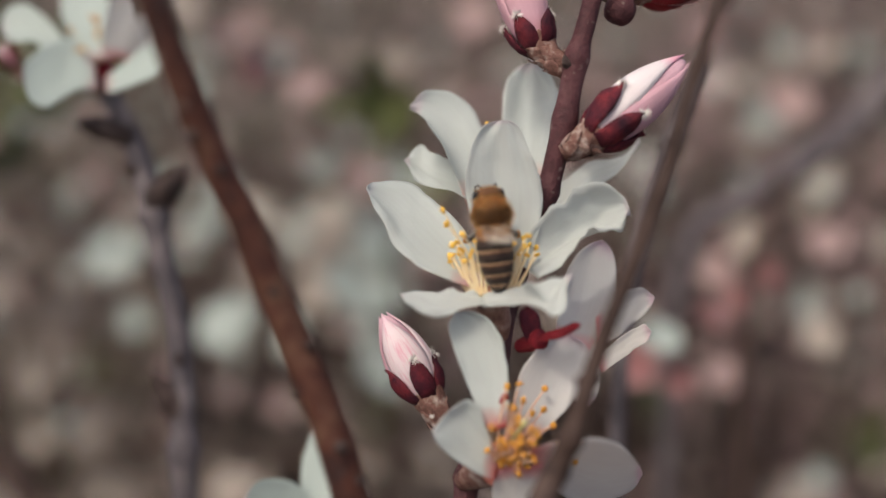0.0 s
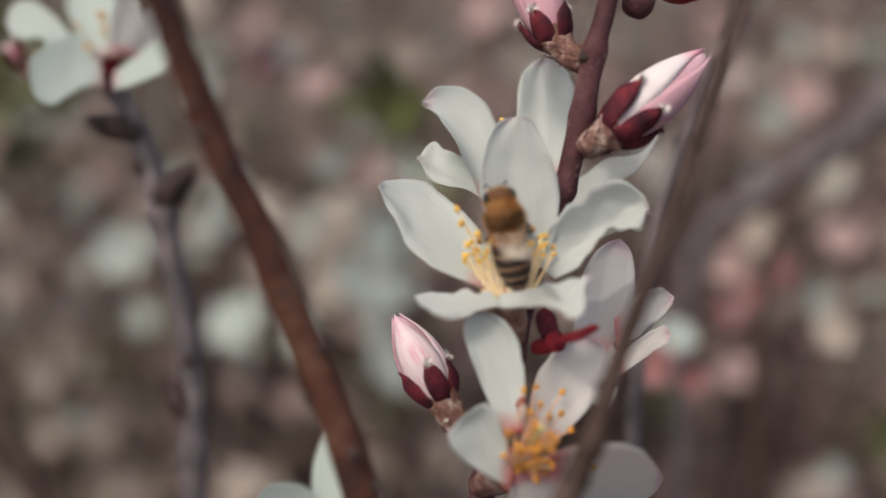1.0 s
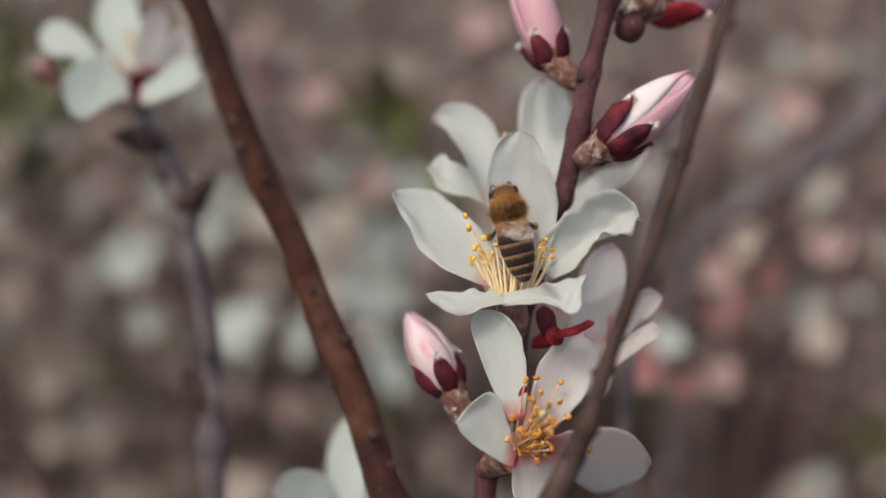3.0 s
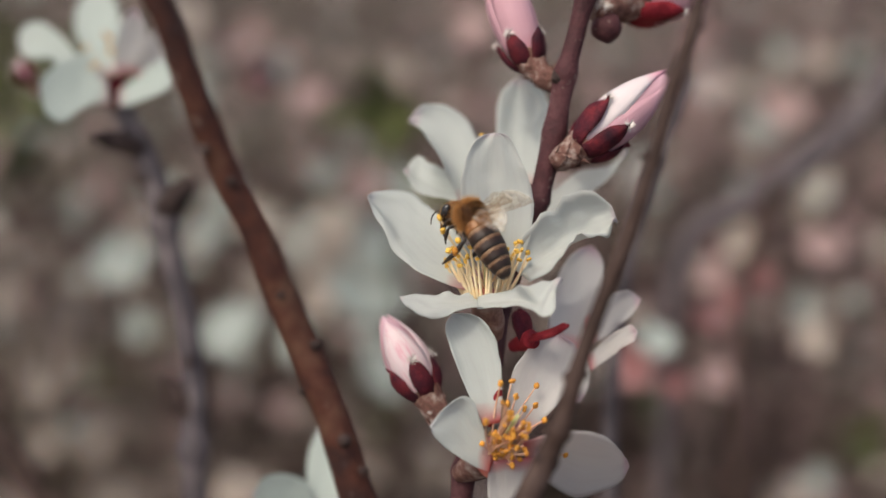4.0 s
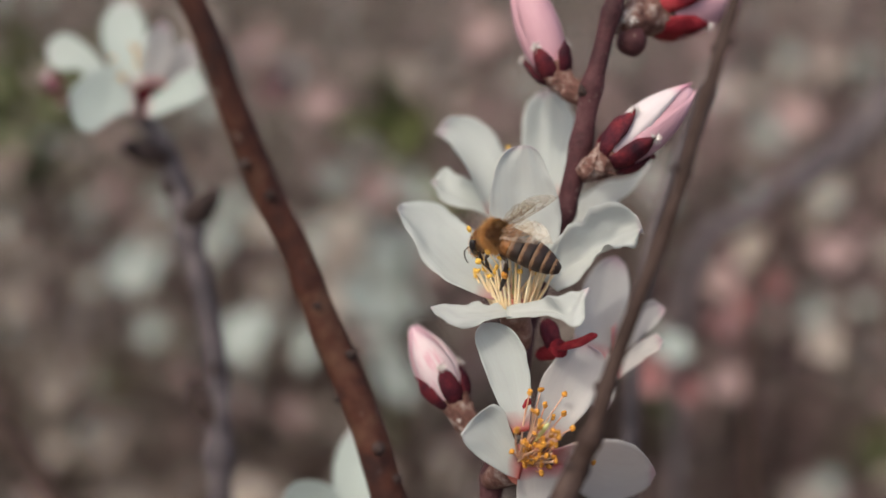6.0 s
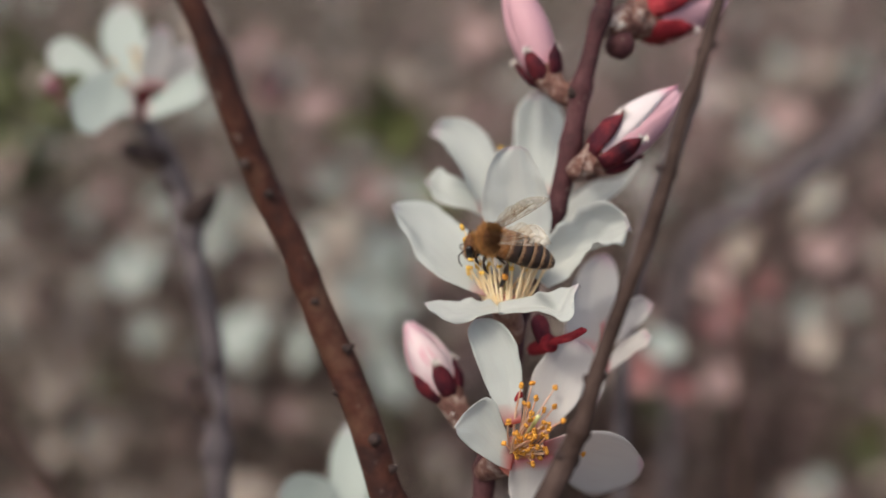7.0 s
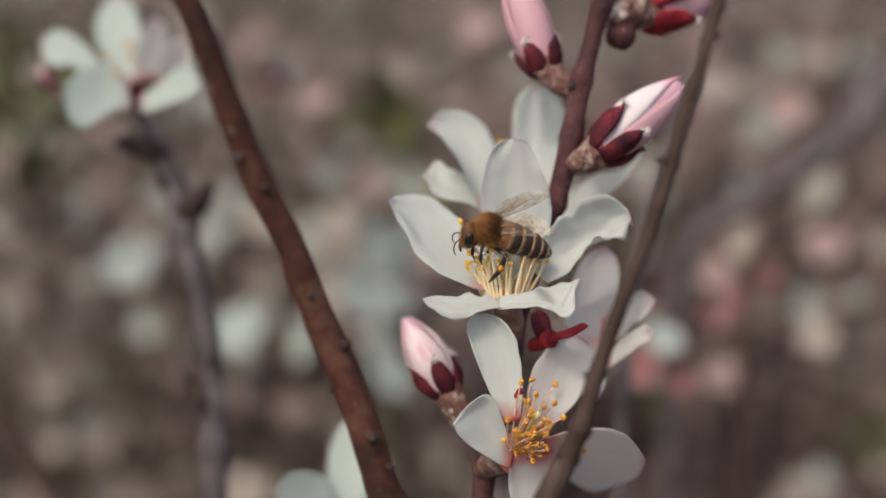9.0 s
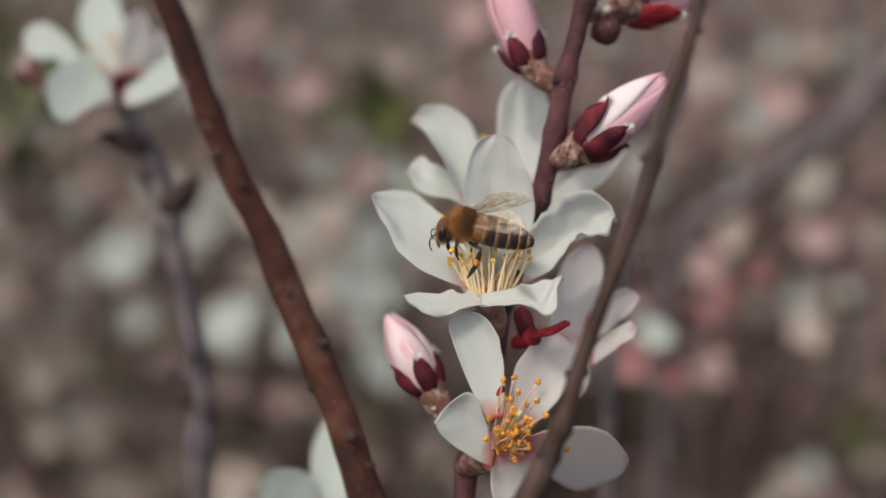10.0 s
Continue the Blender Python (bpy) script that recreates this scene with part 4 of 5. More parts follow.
def build_bee():
    """Head to +x, back to +z, in its own space."""
    bee = thing("honey_bee", (0, 0, 0), "brown furry honey bee with dark banded abdomen on a blossom", "bee")
    UMBER = plain_material("umber_hair", (0.035, 0.012, 0.005), (0.12, 0.045, 0.014), 900.0, 0.8)
    GOLD = plain_material("golden_hair", (0.52, 0.23, 0.06), (0.85, 0.56, 0.26), 900.0, 0.8)
    bm = bmesh.new()
    ellipsoid(bm, (1.9, 0, 0.25), (1.9, 1.95, 1.8))
    thorax = part("thorax", bm, SKIN, bee)
    fur(thorax, (1.9, 0, 0.25), (1.9, 1.95, 1.8), 6500, 0.62, 1)
    fur(thorax, (1.9, 0, 0.25), (1.9, 1.95, 1.8), 3000, 0.5, 6, lambda d: d.z > -0.1 and abs(d.x) < 0.42, "dark_fur", UMBER)
    fur(thorax, (1.9, 0, 0.25), (1.9, 1.95, 1.8), 5200, 1.0, 5, lambda d: d.z < 0.3 or abs(d.x) > 0.5, "pale_fur", GOLD)
    bm = bmesh.new()
    ellipsoid(bm, (3.9, 0, -1.5), (1.1, 1.7, 1.6), (0, 24, 0))
    head = part("head", bm, SKIN, bee)
    fur(head, (3.9, 0, -1.5), (1.1, 1.7, 1.6), 2600, 0.55, 2, lambda d: abs(d.y) < 0.8 or d.x < 0.1)
    fur(head, (3.9, 0, -1.5), (1.1, 1.7, 1.6), 1300, 0.7, 9, lambda d: abs(d.y) < 0.7 or d.x < 0.0, "pale_fur", GOLD)
    for s in (-1, 1):
        bm = bmesh.new()
        ellipsoid(bm, (4.1, 1.42 * s, -1.45), (0.62, 0.5, 1.15), (0, 24, 0), 16, 12)
        part("eye", bm, EYE_M, head)
        bm = bmesh.new()
        tube(bm, [Vector(q) * MM for q in ((4.7, 0.45 * s, -1.95), (5.2, 0.85 * s, -2.35), (5.4, 1.05 * s, -2.85), (5.2, 1.25 * s, -3.6), (4.7, 1.3 * s, -4.2))], [0.09 * MM, 0.08 * MM, 0.09 * MM, 0.09 * MM, 0.07 * MM], sides=7, steps=5)
        part("antenna", bm, DARK, head)
    bm = bmesh.new()
    tube(bm, [Vector(q) * MM for q in ((4.3, 0, -2.9), (4.2, 0, -3.6), (3.8, 0, -4.3))], [0.4 * MM, 0.25 * MM, 0.1 * MM], sides=8, steps=4)
    part("mouthparts", bm, BROWN, head)
    PALE_FUR = plain_material("pale_hair", (0.34, 0.22, 0.13), (0.56, 0.40, 0.26), 900.0, 0.8)
    # abdomen: overlapping rings, each with a dark rear and an amber or pale front
    hub = new("abdomen")
    hub.parent = bee
    hub.location = (0.75 * MM, 0, 0.1 * MM)
    amber = plain_material("amber_rings", (0.14, 0.050, 0.014), (0.32, 0.135, 0.04), 900.0, 0.42)
    band, t, b, out = mat("abdomen_rings")
    uv = t.nodes.new("ShaderNodeUVMap")
    uv.uv_map = "UVMap"
    sep = t.nodes.new("ShaderNodeSeparateXYZ")
    t.links.new(uv.outputs["UV"], sep.inputs[0])
    info = t.nodes.new("ShaderNodeObjectInfo")
    edge = node(t, "ShaderNodeMath")
    edge.operation = "MULTIPLY_ADD"
    t.links.new(noise_fac(t, 1800.0, 2.0), edge.inputs[0])
    edge.inputs[1].default_value = 0.26
    t.links.new(sep.outputs["Y"], edge.inputs[2])
    t.links.new(ramp(t, edge.outputs[0], [(0.12, (0.32, 0.22, 0.145)), (0.42, (0.20, 0.10, 0.05)), (0.54, (0.034, 0.015, 0.010)), (0.98, (0.018, 0.011, 0.009))]), b.inputs["Base Color"])
    b.inputs["Roughness"].default_value = 0.55
    bump(t, b, noise_fac(t, 2500.0), 0.4, 0.0001)

    def girth(x):
        u = min(max(-x / 7.9, 0.0), 1.0)
        return 2.15 * max(1 - (abs(u - 0.34) / 0.68) ** (2.2 if u < 0.34 else 2.0), 0.01) ** (0.5 if u < 0.34 else 0.62)

    cuts = (0.0, -1.0, -2.6, -4.1, -5.5, -6.7, -7.7)
    for i in range(6):
        bm = bmesh.new()
        rows = []
        x0, x1 = cuts[i], cuts[i + 1] - 0.15
        for k in range(7):
            u = k / 6
            x = x0 + (x1 - x0) * u
            r = max(girth(x), 0.12) + 0.10 * u - (0.05 if k == 6 else 0)
            sag = -0.05 * x * x * 0.35
            rows.append([bm.verts.new(Vector((x, r * 0.98 * math.cos(q), sag * 0.6 + r * 0.84 * math.sin(q))) * MM) for q in (2 * math.pi * j / 22 for j in range(22))])
        grid_faces(bm, rows, wrap=True, uv=lambda a, c: (c / 22, a / 6))
        bm.faces.new(rows[-1])
        bm.transform(stands(hub))
        ring = part("abdomen_ring", bm, band if i else amber, hub)
        # pale hair at the front of each ring
        xm, rm = x0 - 0.25, max(girth(x0 - 0.25), 0.3)
        rnd = random.Random(40 + i)
        bm = bmesh.new()
        for _ in range(420 if i == 0 else 260):
            q = rnd.uniform(0, 2 * math.pi)
            x = xm + rnd.gauss(0, 0.4 if i == 0 else 0.16)
            sag = -0.0175 * x * x * 0.6
            a = Vector((x, rm * 0.98 * math.cos(q), sag + rm * 0.84 * math.sin(q))) * MM
            g = Vector((-1.1, math.cos(q), math.sin(q))) + Vector((rnd.gauss(0, 0.2), rnd.gauss(0, 0.2), rnd.gauss(0, 0.2)))
            s = Vector((0, -math.sin(q), math.cos(q))) * 0.025 * MM
            bm.faces.new([bm.verts.new(p) for p in (a - s, a + s, a + g.normalized() * rnd.uniform(0.2, 0.34) * (1.0 if i == 0 else 0.8) * MM)])
        bm.transform(stands(hub))
        part("hair_band", bm, PALE_FUR, hub)
    # legs
    legs = []
    for s in (1, -1):
        for n, (hip, knee, ankle, toe) in enumerate((((2.9, 0.8, -1.2), (3.3, 1.5, -2.0), (2.9, 1.5, -3.1), (2.3, 1.4, -3.8)), ((2.1, 0.9, -1.4), (2.2, 2.1, -2.1), (1.7, 2.1, -3.3), (1.2, 2.0, -3.9)), ((0.7, 1.0, -1.5), (-0.7, 2.6, -1.0), (-0.9, 2.9, -3.4), (-0.5, 2.8, -5.6)))):
            q = [Vector((a, b * s, c)) for a, b, c in (hip, knee, ankle, toe)]
            bm = bmesh.new()
            thick = (0.26, 0.22, 0.25) if n < 2 else (0.28, 0.26, 0.42)
            tube(bm, [p * MM for p in (q[0], q[0].lerp(q[1], 0.6), q[1])], [thick[0] * MM * 0.8, thick[0] * MM, thick[1] * MM * 0.7], sides=8, steps=4)
            tube(bm, [p * MM for p in (q[1], q[1].lerp(q[2], 0.7), q[2])], [thick[1] * MM * 0.7, thick[2] * MM, thick[2] * MM * 0.8], sides=8, steps=4)
            tube(bm, [p * MM for p in (q[2], q[2].lerp(q[3], 0.4), q[3])], [thick[2] * MM * 0.75, thick[2] * MM * (0.75 if n == 2 else 0.5), 0.1 * MM], sides=8, steps=4)
            leg = part("leg", bm, DARK, bee)
            legs.append(leg)
            if n == 2:
                bm = bmesh.new()
                ellipsoid(bm, q[1].lerp(q[2], 0.78) + Vector((0, 0.25 * s, 0)), (0.42, 0.36, 0.58), (0, 25, 0), 12, 9)
                for v in bm.verts:
                    v.co += v.co.normalized() * 0.00012 * noise.noise(v.co * 2600)
                part("pollen_load", bm, POLLEN, leg, "orange pollen lump")
    # wings
    wings = []
    for s in (1, -1):
        hinge = new("wing_pair")
        hinge.parent = bee
        hinge.location = (0.9 * MM, 1.4 * s * MM, 1.0 * MM)
        base = stands(hinge).translation.copy()
        for kind, length, wide, spread in (("forewing", 8.2, 2.6, 0.0), ("hindwing", 5.6, 1.9, -0.9)):
            drop = -0.10 if kind == "hindwing" else 0.0

            def skin(u, v):
                """A point of the wing: u from hinge to tip, v from the front rim to the rear one."""
                front = 0.14 * math.sin(math.pi * u) - 0.5 * max(u - 0.8, 0) ** 2 * 12
                rear = -wide * (math.sin(math.pi * min(0.03 + 0.97 * u**1.45, 1.0)) ** 0.62) * (1 - 0.15 * math.exp(-(((u - 0.42) / 0.08) ** 2)))
                y = front + (rear - front) * v
                z = 0.07 * math.sin(u * 9 + v * 5) * (0.3 + v) + 0.10 * math.sin(v * 14) * (1 - u) + drop
                return base + Vector((-u * length, (-y - spread) * -s, z)) * MM

            bm = bmesh.new()
            rows = [[bm.verts.new(skin(0.999 * i / 23, j / 12)) for j in range(13)] for i in range(24)]
            grid_faces(bm, rows)
            wing = part(kind, bm, WING, hinge, "clear brownish wing")
            bm = bmesh.new()
            for line in (((0, 0.02), (0.4, 0.02), (0.7, 0.02), (0.97, 0.1)), ((0, 0.3), (0.25, 0.16), (0.5, 0.14), (0.72, 0.06)), ((0.1, 0.5), (0.35, 0.38), (0.6, 0.42), (0.84, 0.5)), ((0.05, 0.6), (0.25, 0.66), (0.42, 0.72), (0.62, 0.95)), ((0.32, 0.17), (0.36, 0.3), (0.36, 0.5), (0.34, 0.68)), ((0.52, 0.14), (0.58, 0.24), (0.62, 0.34), (0.6, 0.43)), ((0.56, 0.44), (0.6, 0.6), (0.66, 0.74), (0.72, 0.9)), ((0.68, 0.08), (0.75, 0.2), (0.8, 0.3), (0.82, 0.48))):
                tube(bm, [skin(u, v) + Vector((0, 0, 0.03 * MM)) for u, v in line], [0.045 * MM, 0.034 * MM, 0.03 * MM, 0.02 * MM], sides=5, steps=4)
            part("wing_vein", bm, BROWN, wing)
        wings.append(hinge)
    return bee, hub, wings, legs


bee, abdomen, wings, legs = build_bee()


# ---------------------------------------------------------------- thicket behind
def blossom_shape(rnd, detail=3):
    """Points, faces and petal coordinates of one loose five-petalled blossom, 1 across the radius, facing +z."""
    verts, faces, uvs = [], [], []
    for k in range(5):
        a = k * 2 * math.pi / 5 + rnd.uniform(-0.2, 0.2)
        dx, dy = math.cos(a), math.sin(a)
        rise, wide, size = rnd.uniform(0.05, 0.8), rnd.uniform(0.3, 0.42), rnd.uniform(0.85, 1.1)
        first = len(verts)
        for u, w in ((0.04, 0.12), (0.5, 0.85), (0.82, 1.0), (1.0, 0.5)):
            for v in (-1, 0, 1):
                q = w * wide * v
                verts.append(((dx * u - dy * q) * size, (dy * u + dx * q) * size, (rise * u * u + 0.14 * v * v) * size))
        for i in range(3):
            for j in range(2):
                o = first + i * 3 + j
                faces.append((o, o + 1, o + 4, o + 3))
                uvs += [(p, q) for p, q in ((j / 2, (0, 0.5, 0.85, 1)[i]), ((j + 1) / 2, (0, 0.5, 0.85, 1)[i]), ((j + 1) / 2, (0.5, 0.85, 1)[i]), (j / 2, (0.5, 0.85, 1)[i]))]
    return np.array(verts), np.array(faces), np.array(uvs)


SHAPES = [blossom_shape(random.Random(70 + k)) for k in range(6)]


def bloom_part(name, places, parent, materials, seed):
    """Many blossoms as one mesh: (place, facing, size, material) each."""
    rnd = random.Random(seed)
    verts, faces, uvs, kinds, n = [], [], [], [], 0
    for place, facing, size, kind in places:
        v, f, uv = SHAPES[rnd.randrange(6)]
        m = Vector(facing).to_track_quat("Z", "Y").to_matrix() @ Matrix.Rotation(rnd.uniform(0, 6.28), 3, "Z")
        verts.append(v @ np.array(m).T * size + np.array(place))
        faces.append(f + n)
        uvs.append(uv)
        kinds += [kind] * len(f)
        n += len(v)
    me = bpy.data.meshes.new(name)
    me.from_pydata(np.concatenate(verts).tolist(), [], np.concatenate(faces).tolist())
    layer = me.uv_layers.new(name="UVMap")
    layer.data.foreach_set("uv", np.concatenate(uvs).ravel())
    for m in materials:
        me.materials.append(m)
    me.polygons.foreach_set("material_index", kinds)
    me.polygons.foreach_set("use_smooth", [True] * len(me.polygons))
    ob = new(name, me)
    ob.parent = parent
    ob.matrix_parent_inverse = stands(parent).inverted()
    return tagged(ob, kind="stuff")


def thicket(x, y, height, spread, stems, blossoms, pink, seed, leaf=0.03):
    """An almond bush: stems from the ground that fork into twigs, with blossoms along them."""
    rnd = random.Random(seed)
    bush = thing("almond_bush", (x, y, 0), "almond bush full of pale pink and white blossom" if pink < 0.6 else "almond bush full of pink blossom", "bush", "blossoming bushes")
    bm = bmesh.new()
    flowers, leaves = [], []
    for _ in range(stems):
        low = Vector((x + rnd.uniform(-0.12, 0.12), y + rnd.uniform(-0.12, 0.12), -0.04))
        top = Vector((x + rnd.uniform(-1, 1) * spread, y + rnd.uniform(-1, 1) * spread, height * rnd.uniform(0.7, 1.05)))
        mid = low.lerp(top, 0.5) + Vector((rnd.uniform(-0.1, 0.1), rnd.uniform(-0.1, 0.1), 0.05))
        stem = bmesh.new()
        tube(stem, [low, mid, top], [0.005, 0.0036, 0.0016], sides=8, steps=6, lump=0.2, lump_scale=40)
        part("stem", stem, BARK_GREY if rnd.random() < 0.4 else BARK_PALE, bush)
        for _ in range(11):
            u = rnd.uniform(0.15, 1.0)
            a = mid.lerp(top, (u - 0.5) * 2) if u > 0.5 else low.lerp(mid, u * 2)
            d = Vector((rnd.gauss(0, 1), rnd.gauss(0, 1), rnd.gauss(0.5, 0.7))).normalized()
            b = a + d * rnd.uniform(0.15, 0.45)
            bow = a.lerp(b, 0.5) + Vector((0, 0, 0.03))
            tube(bm, [a, bow, b], [0.0045, 0.0032, 0.0015], sides=5, steps=3)
            for _ in range(max(blossoms // (stems * 11), 1)):
                p = a.lerp(b, rnd.uniform(0.05, 1.0)) + Vector((rnd.gauss(0, 1), rnd.gauss(0, 1), rnd.gauss(0, 1))) * 0.016
                flowers.append((p, (rnd.gauss(0, 0.8), rnd.gauss(-0.3, 0.7), rnd.gauss(0.5, 0.6)), rnd.uniform(0.010, 0.019), 1 if rnd.random() < pink else 0))
            if rnd.random() < leaf * 8:
                for _ in range(4):
                    leaves.append(a.lerp(b, rnd.uniform(0.4, 1.0)))
    tagged(part("brushwood", bm, BARK_PALE, bush), kind="stuff")
    bloom_part("bloom", flowers, bush, [FAR_PETAL, FAR_PINK], seed)
    lf = bmesh.new()
    for p in leaves:
        d = Vector((rnd.gauss(0, 1), rnd.gauss(0, 1), rnd.gauss(0, 1))).normalized()
        s = d.orthogonal().normalized() * 0.007
        q = [p, p + d * 0.015 + s, p + d * 0.04, p + d * 0.015 - s]
        lf.faces.new([lf.verts.new(v) for v in q])
    if leaves:
        tagged(part("foliage", lf, LEAF, bush), kind="stuff")


def build_thickets():
    rnd = random.Random(12)
    rows = ((0.95, 0.55, 3, 1.30, 0.22), (1.4, 0.60, 4, 1.22, 0.28), (1.95, 0.62, 5, 1.20, 0.34), (2.6, 0.75, 5, 1.25, 0.40), (3.5, 0.9, 6, 1.3, 0.50), (4.8, 1.1, 7, 1.5, 0.6))
    seed = 0
    for y, gap, count, height, spread in rows:
        for k in range(count):
            seed += 1
            x = (k - (count - 1) / 2) * gap + rnd.uniform(-0.1, 0.1)
            thicket(x, y + rnd.uniform(-0.12, 0.12), height * rnd.uniform(0.9, 1.08), spread, 7, 400 if x < -0.3 else 560, 0.28 if x < 0 else 0.65, seed, 0.05 if x < 0 else 0.01)


build_thickets()


def far_blossom(place, size, pink, seed):
    """A blossom on its own twig some way behind."""
    rnd = random.Random(seed)
    c = Vector(place)
    fl = thing("almond_blossom", c, "open pink almond blossom on a slender brown stalk" if pink in (1, 3) else "open white almond blossom on a slender brown stalk", "blossom", "blossoms on slender stalks")
    z = (Vector(SUN_TO) * (0.3 if pink else 0.8) + Vector((0.006, -0.958, 0.287)) + Vector((rnd.gauss(0, 0.5), rnd.gauss(0, 0.4), rnd.gauss(0, 0.5)))).normalized()
    x = z.orthogonal().normalized()
    y = z.cross(x)
    for k in range(5):
        a = k * 2 * math.pi / 5 + rnd.uniform(-0.2, 0.2) + seed
        d = x * math.cos(a) + y * math.sin(a)
        petal(fl, c + d * size * 0.05, c + d * size * rnd.uniform(0.9, 1.1) + z * size * rnd.uniform(0.1, 0.4), z, size * 0.85, (FAR_WHITE, FAR_PINK, FAR_PETAL, FAR_ROSE)[pink], cup=0.3, nu=8, nv=5, seed=k)
    bm = bmesh.new()
    lean = rnd.uniform(-0.3, 0.3)
    foot = Vector((c.x + lean, c.y + 0.9, 0.0))
    tube(bm, [c - z * 0.003, c + Vector((lean * 0.2, 0.10, -0.04)), c + Vector((lean * 0.6, 0.45, -0.30)), foot], [0.0006, 0.0007, 0.0012, 0.003], sides=7, steps=5)
    part("stalk", bm, BARK_BROWN, fl)


def background_details():
    near_stalks = [((-0.09157, 0.40517, 1.23890), 0.0125, 0), ((-0.06333, 0.40438, 1.23564), 0.0105, 0), ((-0.03692, 0.45914, 1.24360), 0.021, 0), ((-0.03061, 0.48258, 1.25203), 0.015, 0), ((0.06480, 0.29289, 1.27878), 0.0065, 0), ((0.10640, 0.36269, 1.26694), 0.009, 1), ((0.09932, 0.36546, 1.27633), 0.007, 1), ((0.06086, 0.30935, 1.26411), 0.008, 1), ((-0.06379, 0.34631, 1.35547), 0.007, 1), ((0.14403, 0.37748, 1.24577), 0.008, 2), ((0.15259, 0.46333, 1.32313), 0.01, 1), ((-0.04927, 0.58835, 1.25705), 0.012, 1)]
    far_stalks = [((-0.14069, 0.42288, 1.26428), 0.013, 0), ((0.10448, 0.38840, 1.28311), 0.008, 1), ((-0.07321, 0.54374, 1.31779), 0.012, 1), ((0.01493, 0.55368, 1.34904), 0.013, 1), ((-0.03009, 0.42789, 1.20881), 0.012, 0), ((0.05575, 0.27554, 1.27768), 0.006, 3), ((0.05322, 0.28631, 1.27866), 0.005, 3), ((0.08810, 0.32638, 1.27235), 0.006, 3), ((0.10329, 0.34757, 1.27293), 0.006, 3), ((0.07089, 0.29296, 1.26617), 0.005, 3), ((-0.06442, 0.35088, 1.35302), 0.006, 3), ((0.11848, 0.36901, 1.27434), 0.006, 3)]
    for k, (place, size, pink) in enumerate(near_stalks + far_stalks):
        far_blossom(place, size, pink, 300 + k)
    scatter = random.Random(55)
    rt, up, fw = Vector((1.000, 0.004, -0.008)), Vector((0.006, 0.287, 0.958)), Vector((0.006, -0.958, 0.287))
    for centre, wide, high, count, pink in (((-0.05292, 0.55535, 1.21665), 0.035, 0.03, 20, 0.1), ((-0.17691, 0.51547, 1.22566), 0.055, 0.04, 6, 0.3), ((0.14761, 0.52207, 1.24051), 0.06, 0.05, 10, 0.6), ((0.22739, 0.68482, 1.29419), 0.07, 0.06, 6, 0.7), ((-0.08368, 0.60867, 1.25596), 0.07, 0.05, 22, 0.25), ((0.07522, 0.65808, 1.20826), 0.14, 0.06, 14, 0.4), ((0.16575, 0.67092, 1.31887), 0.10, 0.05, 12, 0.4)):
        for k in range(count):
            place = Vector(centre) + rt * scatter.gauss(0, wide) + up * scatter.gauss(0, high) + fw * scatter.uniform(-0.1, 0.08)
            far_blossom(place, scatter.uniform(0.006, 0.012), (0 if scatter.random() < 0.5 else 2) if scatter.random() > pink else 1, 400 + k + int(count * 31))
    mid = Vector((-0.00753, 0.80455, 1.17634))
    for k in range(80):
        place = mid + rt * scatter.uniform(-0.38, 0.38) + up * scatter.uniform(-0.13, 0.18) + fw * scatter.uniform(-0.25, 0.2)
        far_blossom(place, scatter.uniform(0.006, 0.010), scatter.choice((0, 0, 1, 2)), 900 + k)
    for k in range(110):
        place = mid + rt * scatter.uniform(-0.40, 0.40) + up * scatter.uniform(-0.13, 0.20) + fw * scatter.uniform(-0.3, 0.3)
        far_blossom(place, scatter.uniform(0.0035, 0.0055), scatter.choice((0, 0, 0, 1)), 1200 + k)
    stem_thing("almond_twig", [(-0.15541, 0.28759, 1.26598), (-0.14119, 0.28406, 1.25389), (-0.12526, 0.27747, 1.23151), (-0.11300, 0.26676, 1.19547), (-0.10155, 0.20863, 0.89643)], [0.003, 0.003, 0.0034, 0.004, 0.006], BARK_BROWN, "dark brown bare almond twig leaning out of the ground", "twig", knobs=6)
    stem_thing("almond_twig", [(0.18113, 0.39252, 1.36489), (0.16366, 0.38623, 1.34428), (0.14185, 0.37930, 1.32164), (0.10489, 0.37231, 1.29911), (0.08788, 0.36856, 1.27997), (0.08241, 0.34878, 1.18615), (0.08223, 0.25740, 0.70657)], [0.0056, 0.0056, 0.0054, 0.0046, 0.0036, 0.003, 0.006], BARK_GREY, "grey bare almond twig bending over at its top", "twig", knobs=6)
    stem_thing("almond_twig", [(0.11710, 0.35656, 1.31594), (0.11182, 0.35063, 1.29627), (0.10655, 0.34471, 1.27661), (0.10351, 0.32405, 1.20068), (0.10899, 0.23385, 0.76678)], [0.0022, 0.0026, 0.0026, 0.003, 0.005], BARK_BROWN, "dark brown upright bare almond twig", "twig", knobs=6)
    stem_thing("almond_twig", [(0.04912, 0.20077, 1.37241), (0.04358, 0.19609, 1.36038), (0.03808, 0.19045, 1.34515), (0.03508, 0.18514, 1.32750), (0.03252, 0.17389, 1.28996), (0.03274, 0.12702, 1.03926)], [0.0012, 0.0013, 0.0014, 0.0015, 0.0017, 0.003], BARK_GREY, "thin grey bare almond twig beside the blossoms", "twig", knobs=6)
    rnd = random.Random(77)
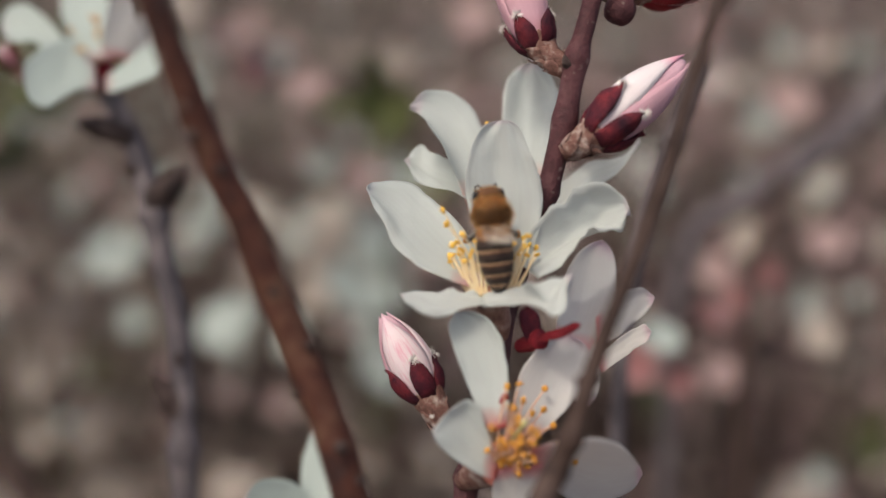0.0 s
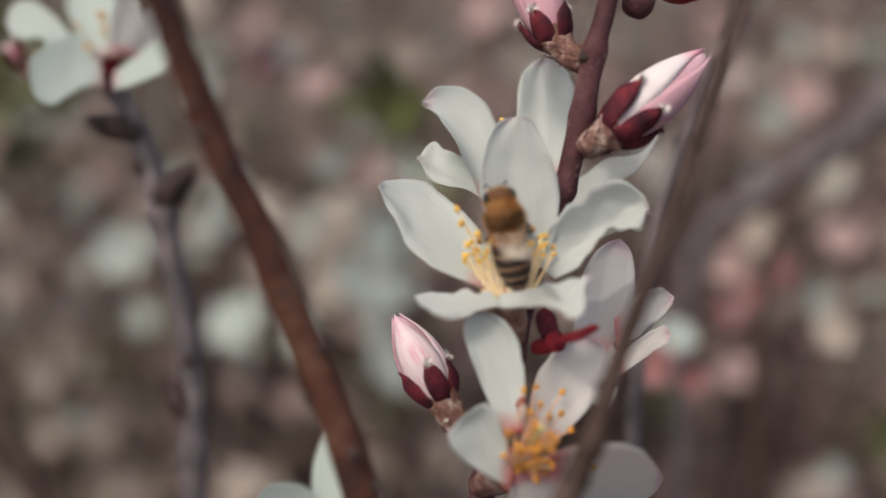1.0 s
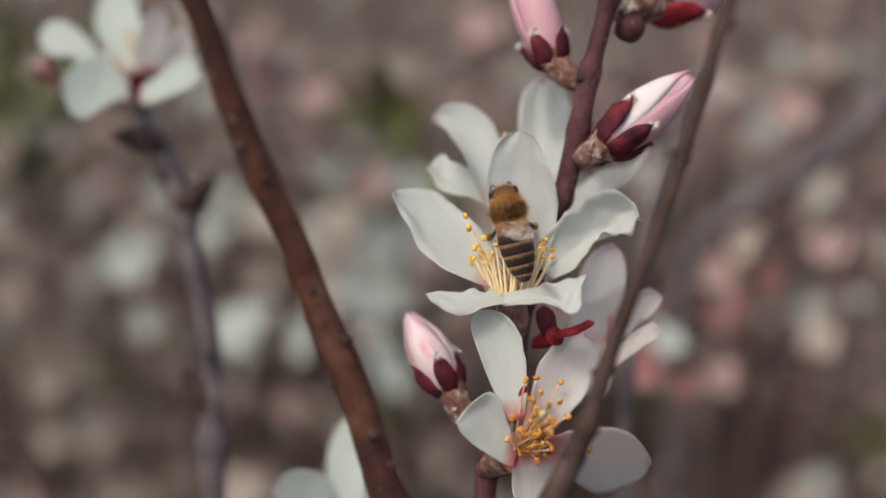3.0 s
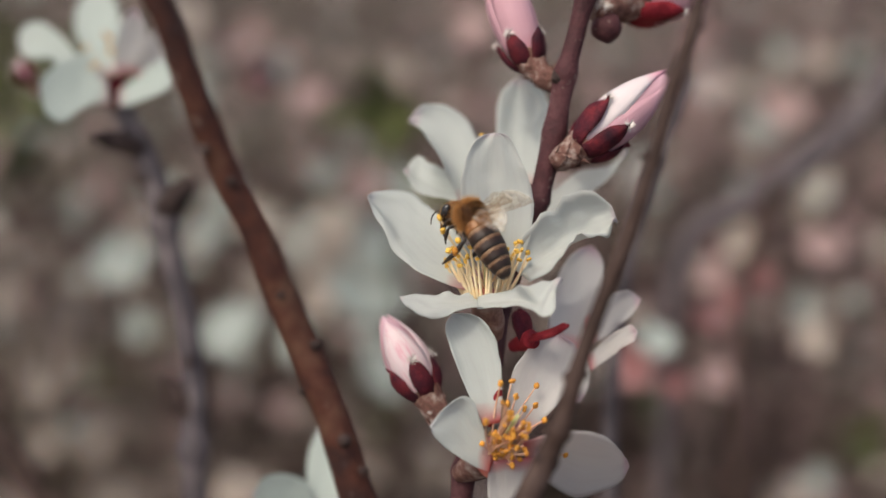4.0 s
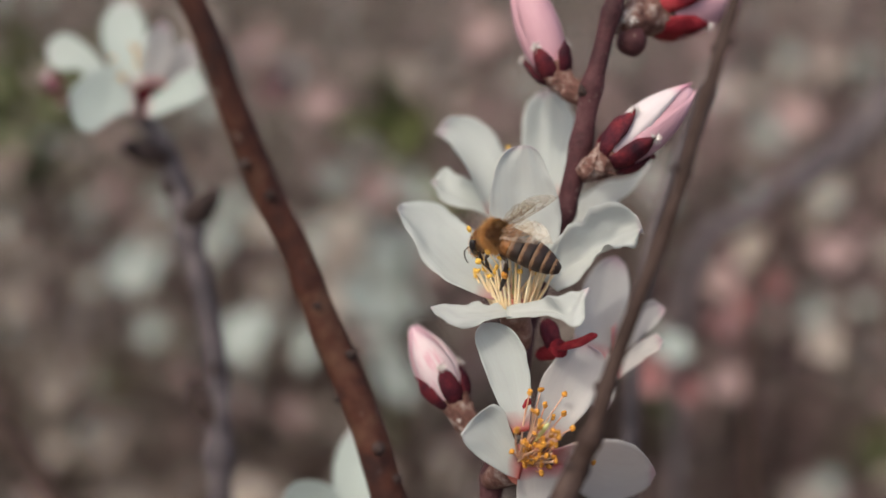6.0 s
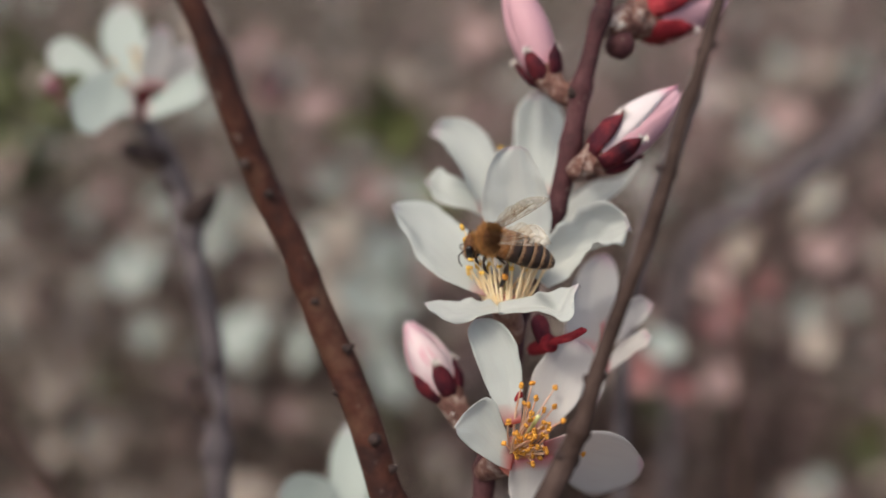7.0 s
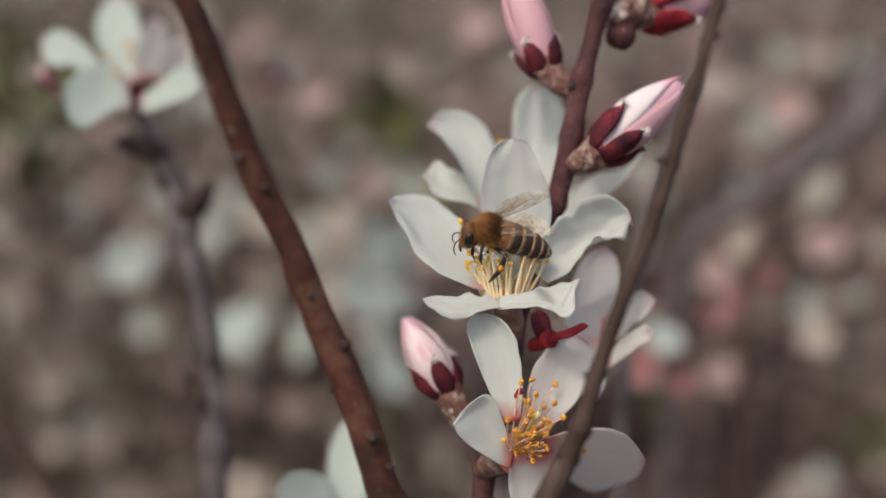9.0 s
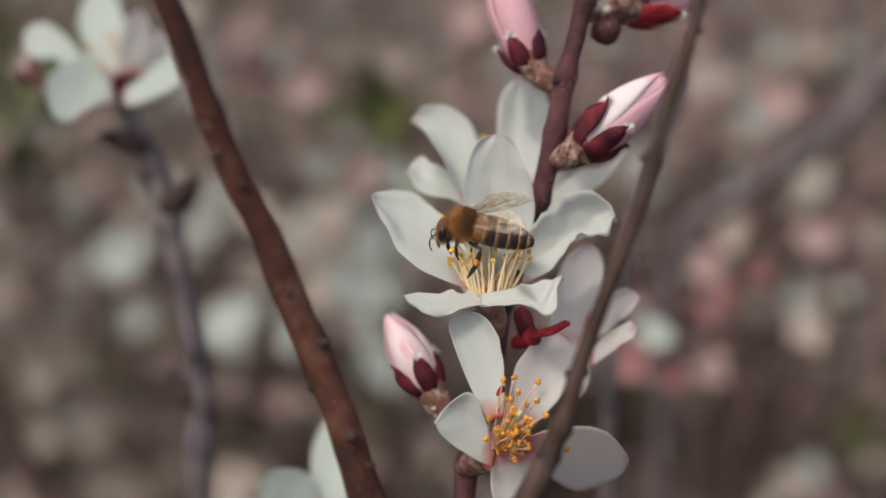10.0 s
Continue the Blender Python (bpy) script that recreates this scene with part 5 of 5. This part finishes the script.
    for place, spread, count in (((-0.18846, 0.43026, 1.32486), 0.022, 34), ((-0.02567, 0.44373, 1.33136), 0.006, 3), ((-0.02079, 0.40781, 1.31587), 0.006, 5), ((0.19866, 0.43918, 1.17170), 0.01, 3)):
        c = Vector(place)
        spray = thing("leafy_shoot", c - Vector((0, 0, 0.03)), "young olive green almond leaves on a shoot", "leaves", "green shoots")
        bm = bmesh.new()
        foot = Vector((c.x, c.y + 0.05, 0))
        tube(bm, [c, c.lerp(foot, 0.3) + Vector((0, 0.03, 0)), foot], [0.001, 0.002, 0.004], sides=6, steps=4)
        part("shoot", bm, BARK_BROWN, spray)
        for k in range(count):
            a = c + Vector((rnd.gauss(0, 1), rnd.gauss(0, 1), rnd.gauss(0, 1))) * spread * 0.7
            d = Vector((rnd.gauss(0, 1), rnd.gauss(0, 0.5), rnd.gauss(0.6, 1))).normalized()
            petal(spray, a, a + d * 0.028, Vector((-0.260, -0.755, 0.601)), 0.010, LEAF, name="leaf", cup=0.3, arch=-0.08, waist=0.2, widest=0.45, notch=0, thick=0.0003, nu=7, nv=5, seed=k)


background_details()


# ---------------------------------------------------------------- what moves
def motions():
    walk(bee, [
        (0.0, pose(0.00649, 0.12423, 1.36175, -22.7, -75.4, 116.5)),
        (0.5, pose(0.00685, 0.12435, 1.36187, -33.0, -77.0, 128.2)),
        (1.0, pose(0.00628, 0.12421, 1.36133, -76.9, -78.4, 171.7)),
        (1.5, pose(0.00633, 0.12435, 1.36181, -41.8, -73.2, 136.1)),
        (2.0, pose(0.00647, 0.12444, 1.36216, -53.7, -73.0, 148.7)),
        (3.5, pose(0.00623, 0.12465, 1.36311, -38.7, -68.6, 130.6)),
        (4.0, pose(0.00538, 0.12460, 1.36297, 9.8, -37.1, 137.9)),
        (4.5, pose(0.00473, 0.12447, 1.36254, 4.4, -22.4, 137.8)),
        (5.0, pose(0.00375, 0.12466, 1.36314, 7.0, -19.5, 144.9)),
        (5.5, pose(0.00476, 0.12464, 1.36278, -4.5, -10.3, 148.7)),
        (7.0, pose(0.00609, 0.12436, 1.36207, -27.4, -12.1, 179.5)),
        (7.5, pose(0.00563, 0.12419, 1.36161, -18.1, -9.1, 175.7)),
        (8.0, pose(0.00585, 0.12431, 1.36206, -15.3, -16.3, 193.1)),
        (8.5, pose(0.00556, 0.12444, 1.36234, -16.2, -14.6, 193.5)),
        (9.0, pose(0.00585, 0.12448, 1.36244, -21.7, -22.3, 193.0)),
        (9.5, pose(0.00536, 0.12470, 1.36320, -6.1, -5.7, 171.7)),
        (10.0, pose(0.00502, 0.12454, 1.36271, -16.6, -18.4, 181.3)),
    ])
    # wings: near one (left), far one (right); raised at first, later the near one lies along the body
    rest = [w.location.copy() for w in wings]
    near = ((0.0, -4, 78, -6), (1.0, -4, 80, -8), (2.2, -4, 76, -8), (3.5, -8, 80, -8), (4.0, -83, 29, -34), (4.5, -76, 24, -17), (5.0, -80, 21, -15), (5.5, -72, 18, -14), (7.0, -62, 35, -31), (7.5, -67, 25, -36), (8.0, -96, 27, -52), (8.5, -97, 30, -51), (9.0, -99, 38, -50), (9.5, -80, 28, -26), (10.0, -74, 27, -38))
    far = ((0.0, 4, 76, 8), (1.0, 4, 78, 6), (2.2, 4, 74, 10), (3.5, 6, 70, 16), (4.0, 49, 57, -16), (4.5, 61, 48, 11), (5.0, 50, 54, 1), (5.5, 58, 48, 7), (7.0, 83, 51, 3), (7.5, 76, 42, -4), (8.0, 68, 51, -19), (8.5, 58, 45, -37), (9.0, 53, 59, -37), (9.5, 67, 30, -13), (10.0, 72, 41, -17))
    seat = abdomen.location.copy()
    walk(abdomen, [(t, pose(seat.x, seat.y, seat.z, 0, tip, 0)) for t, tip in ((0.0, 0), (3.4, 0), (4.2, -8), (8.5, -9), (9.4, 9), (10.0, 8))])
    for wing, at, rows in ((wings[0], rest[0], near), (wings[1], rest[1], far)):
        walk(wing, [(t, pose(at.x, at.y, at.z, rx, ry, rz)) for t, rx, ry, rz in rows])


motions()
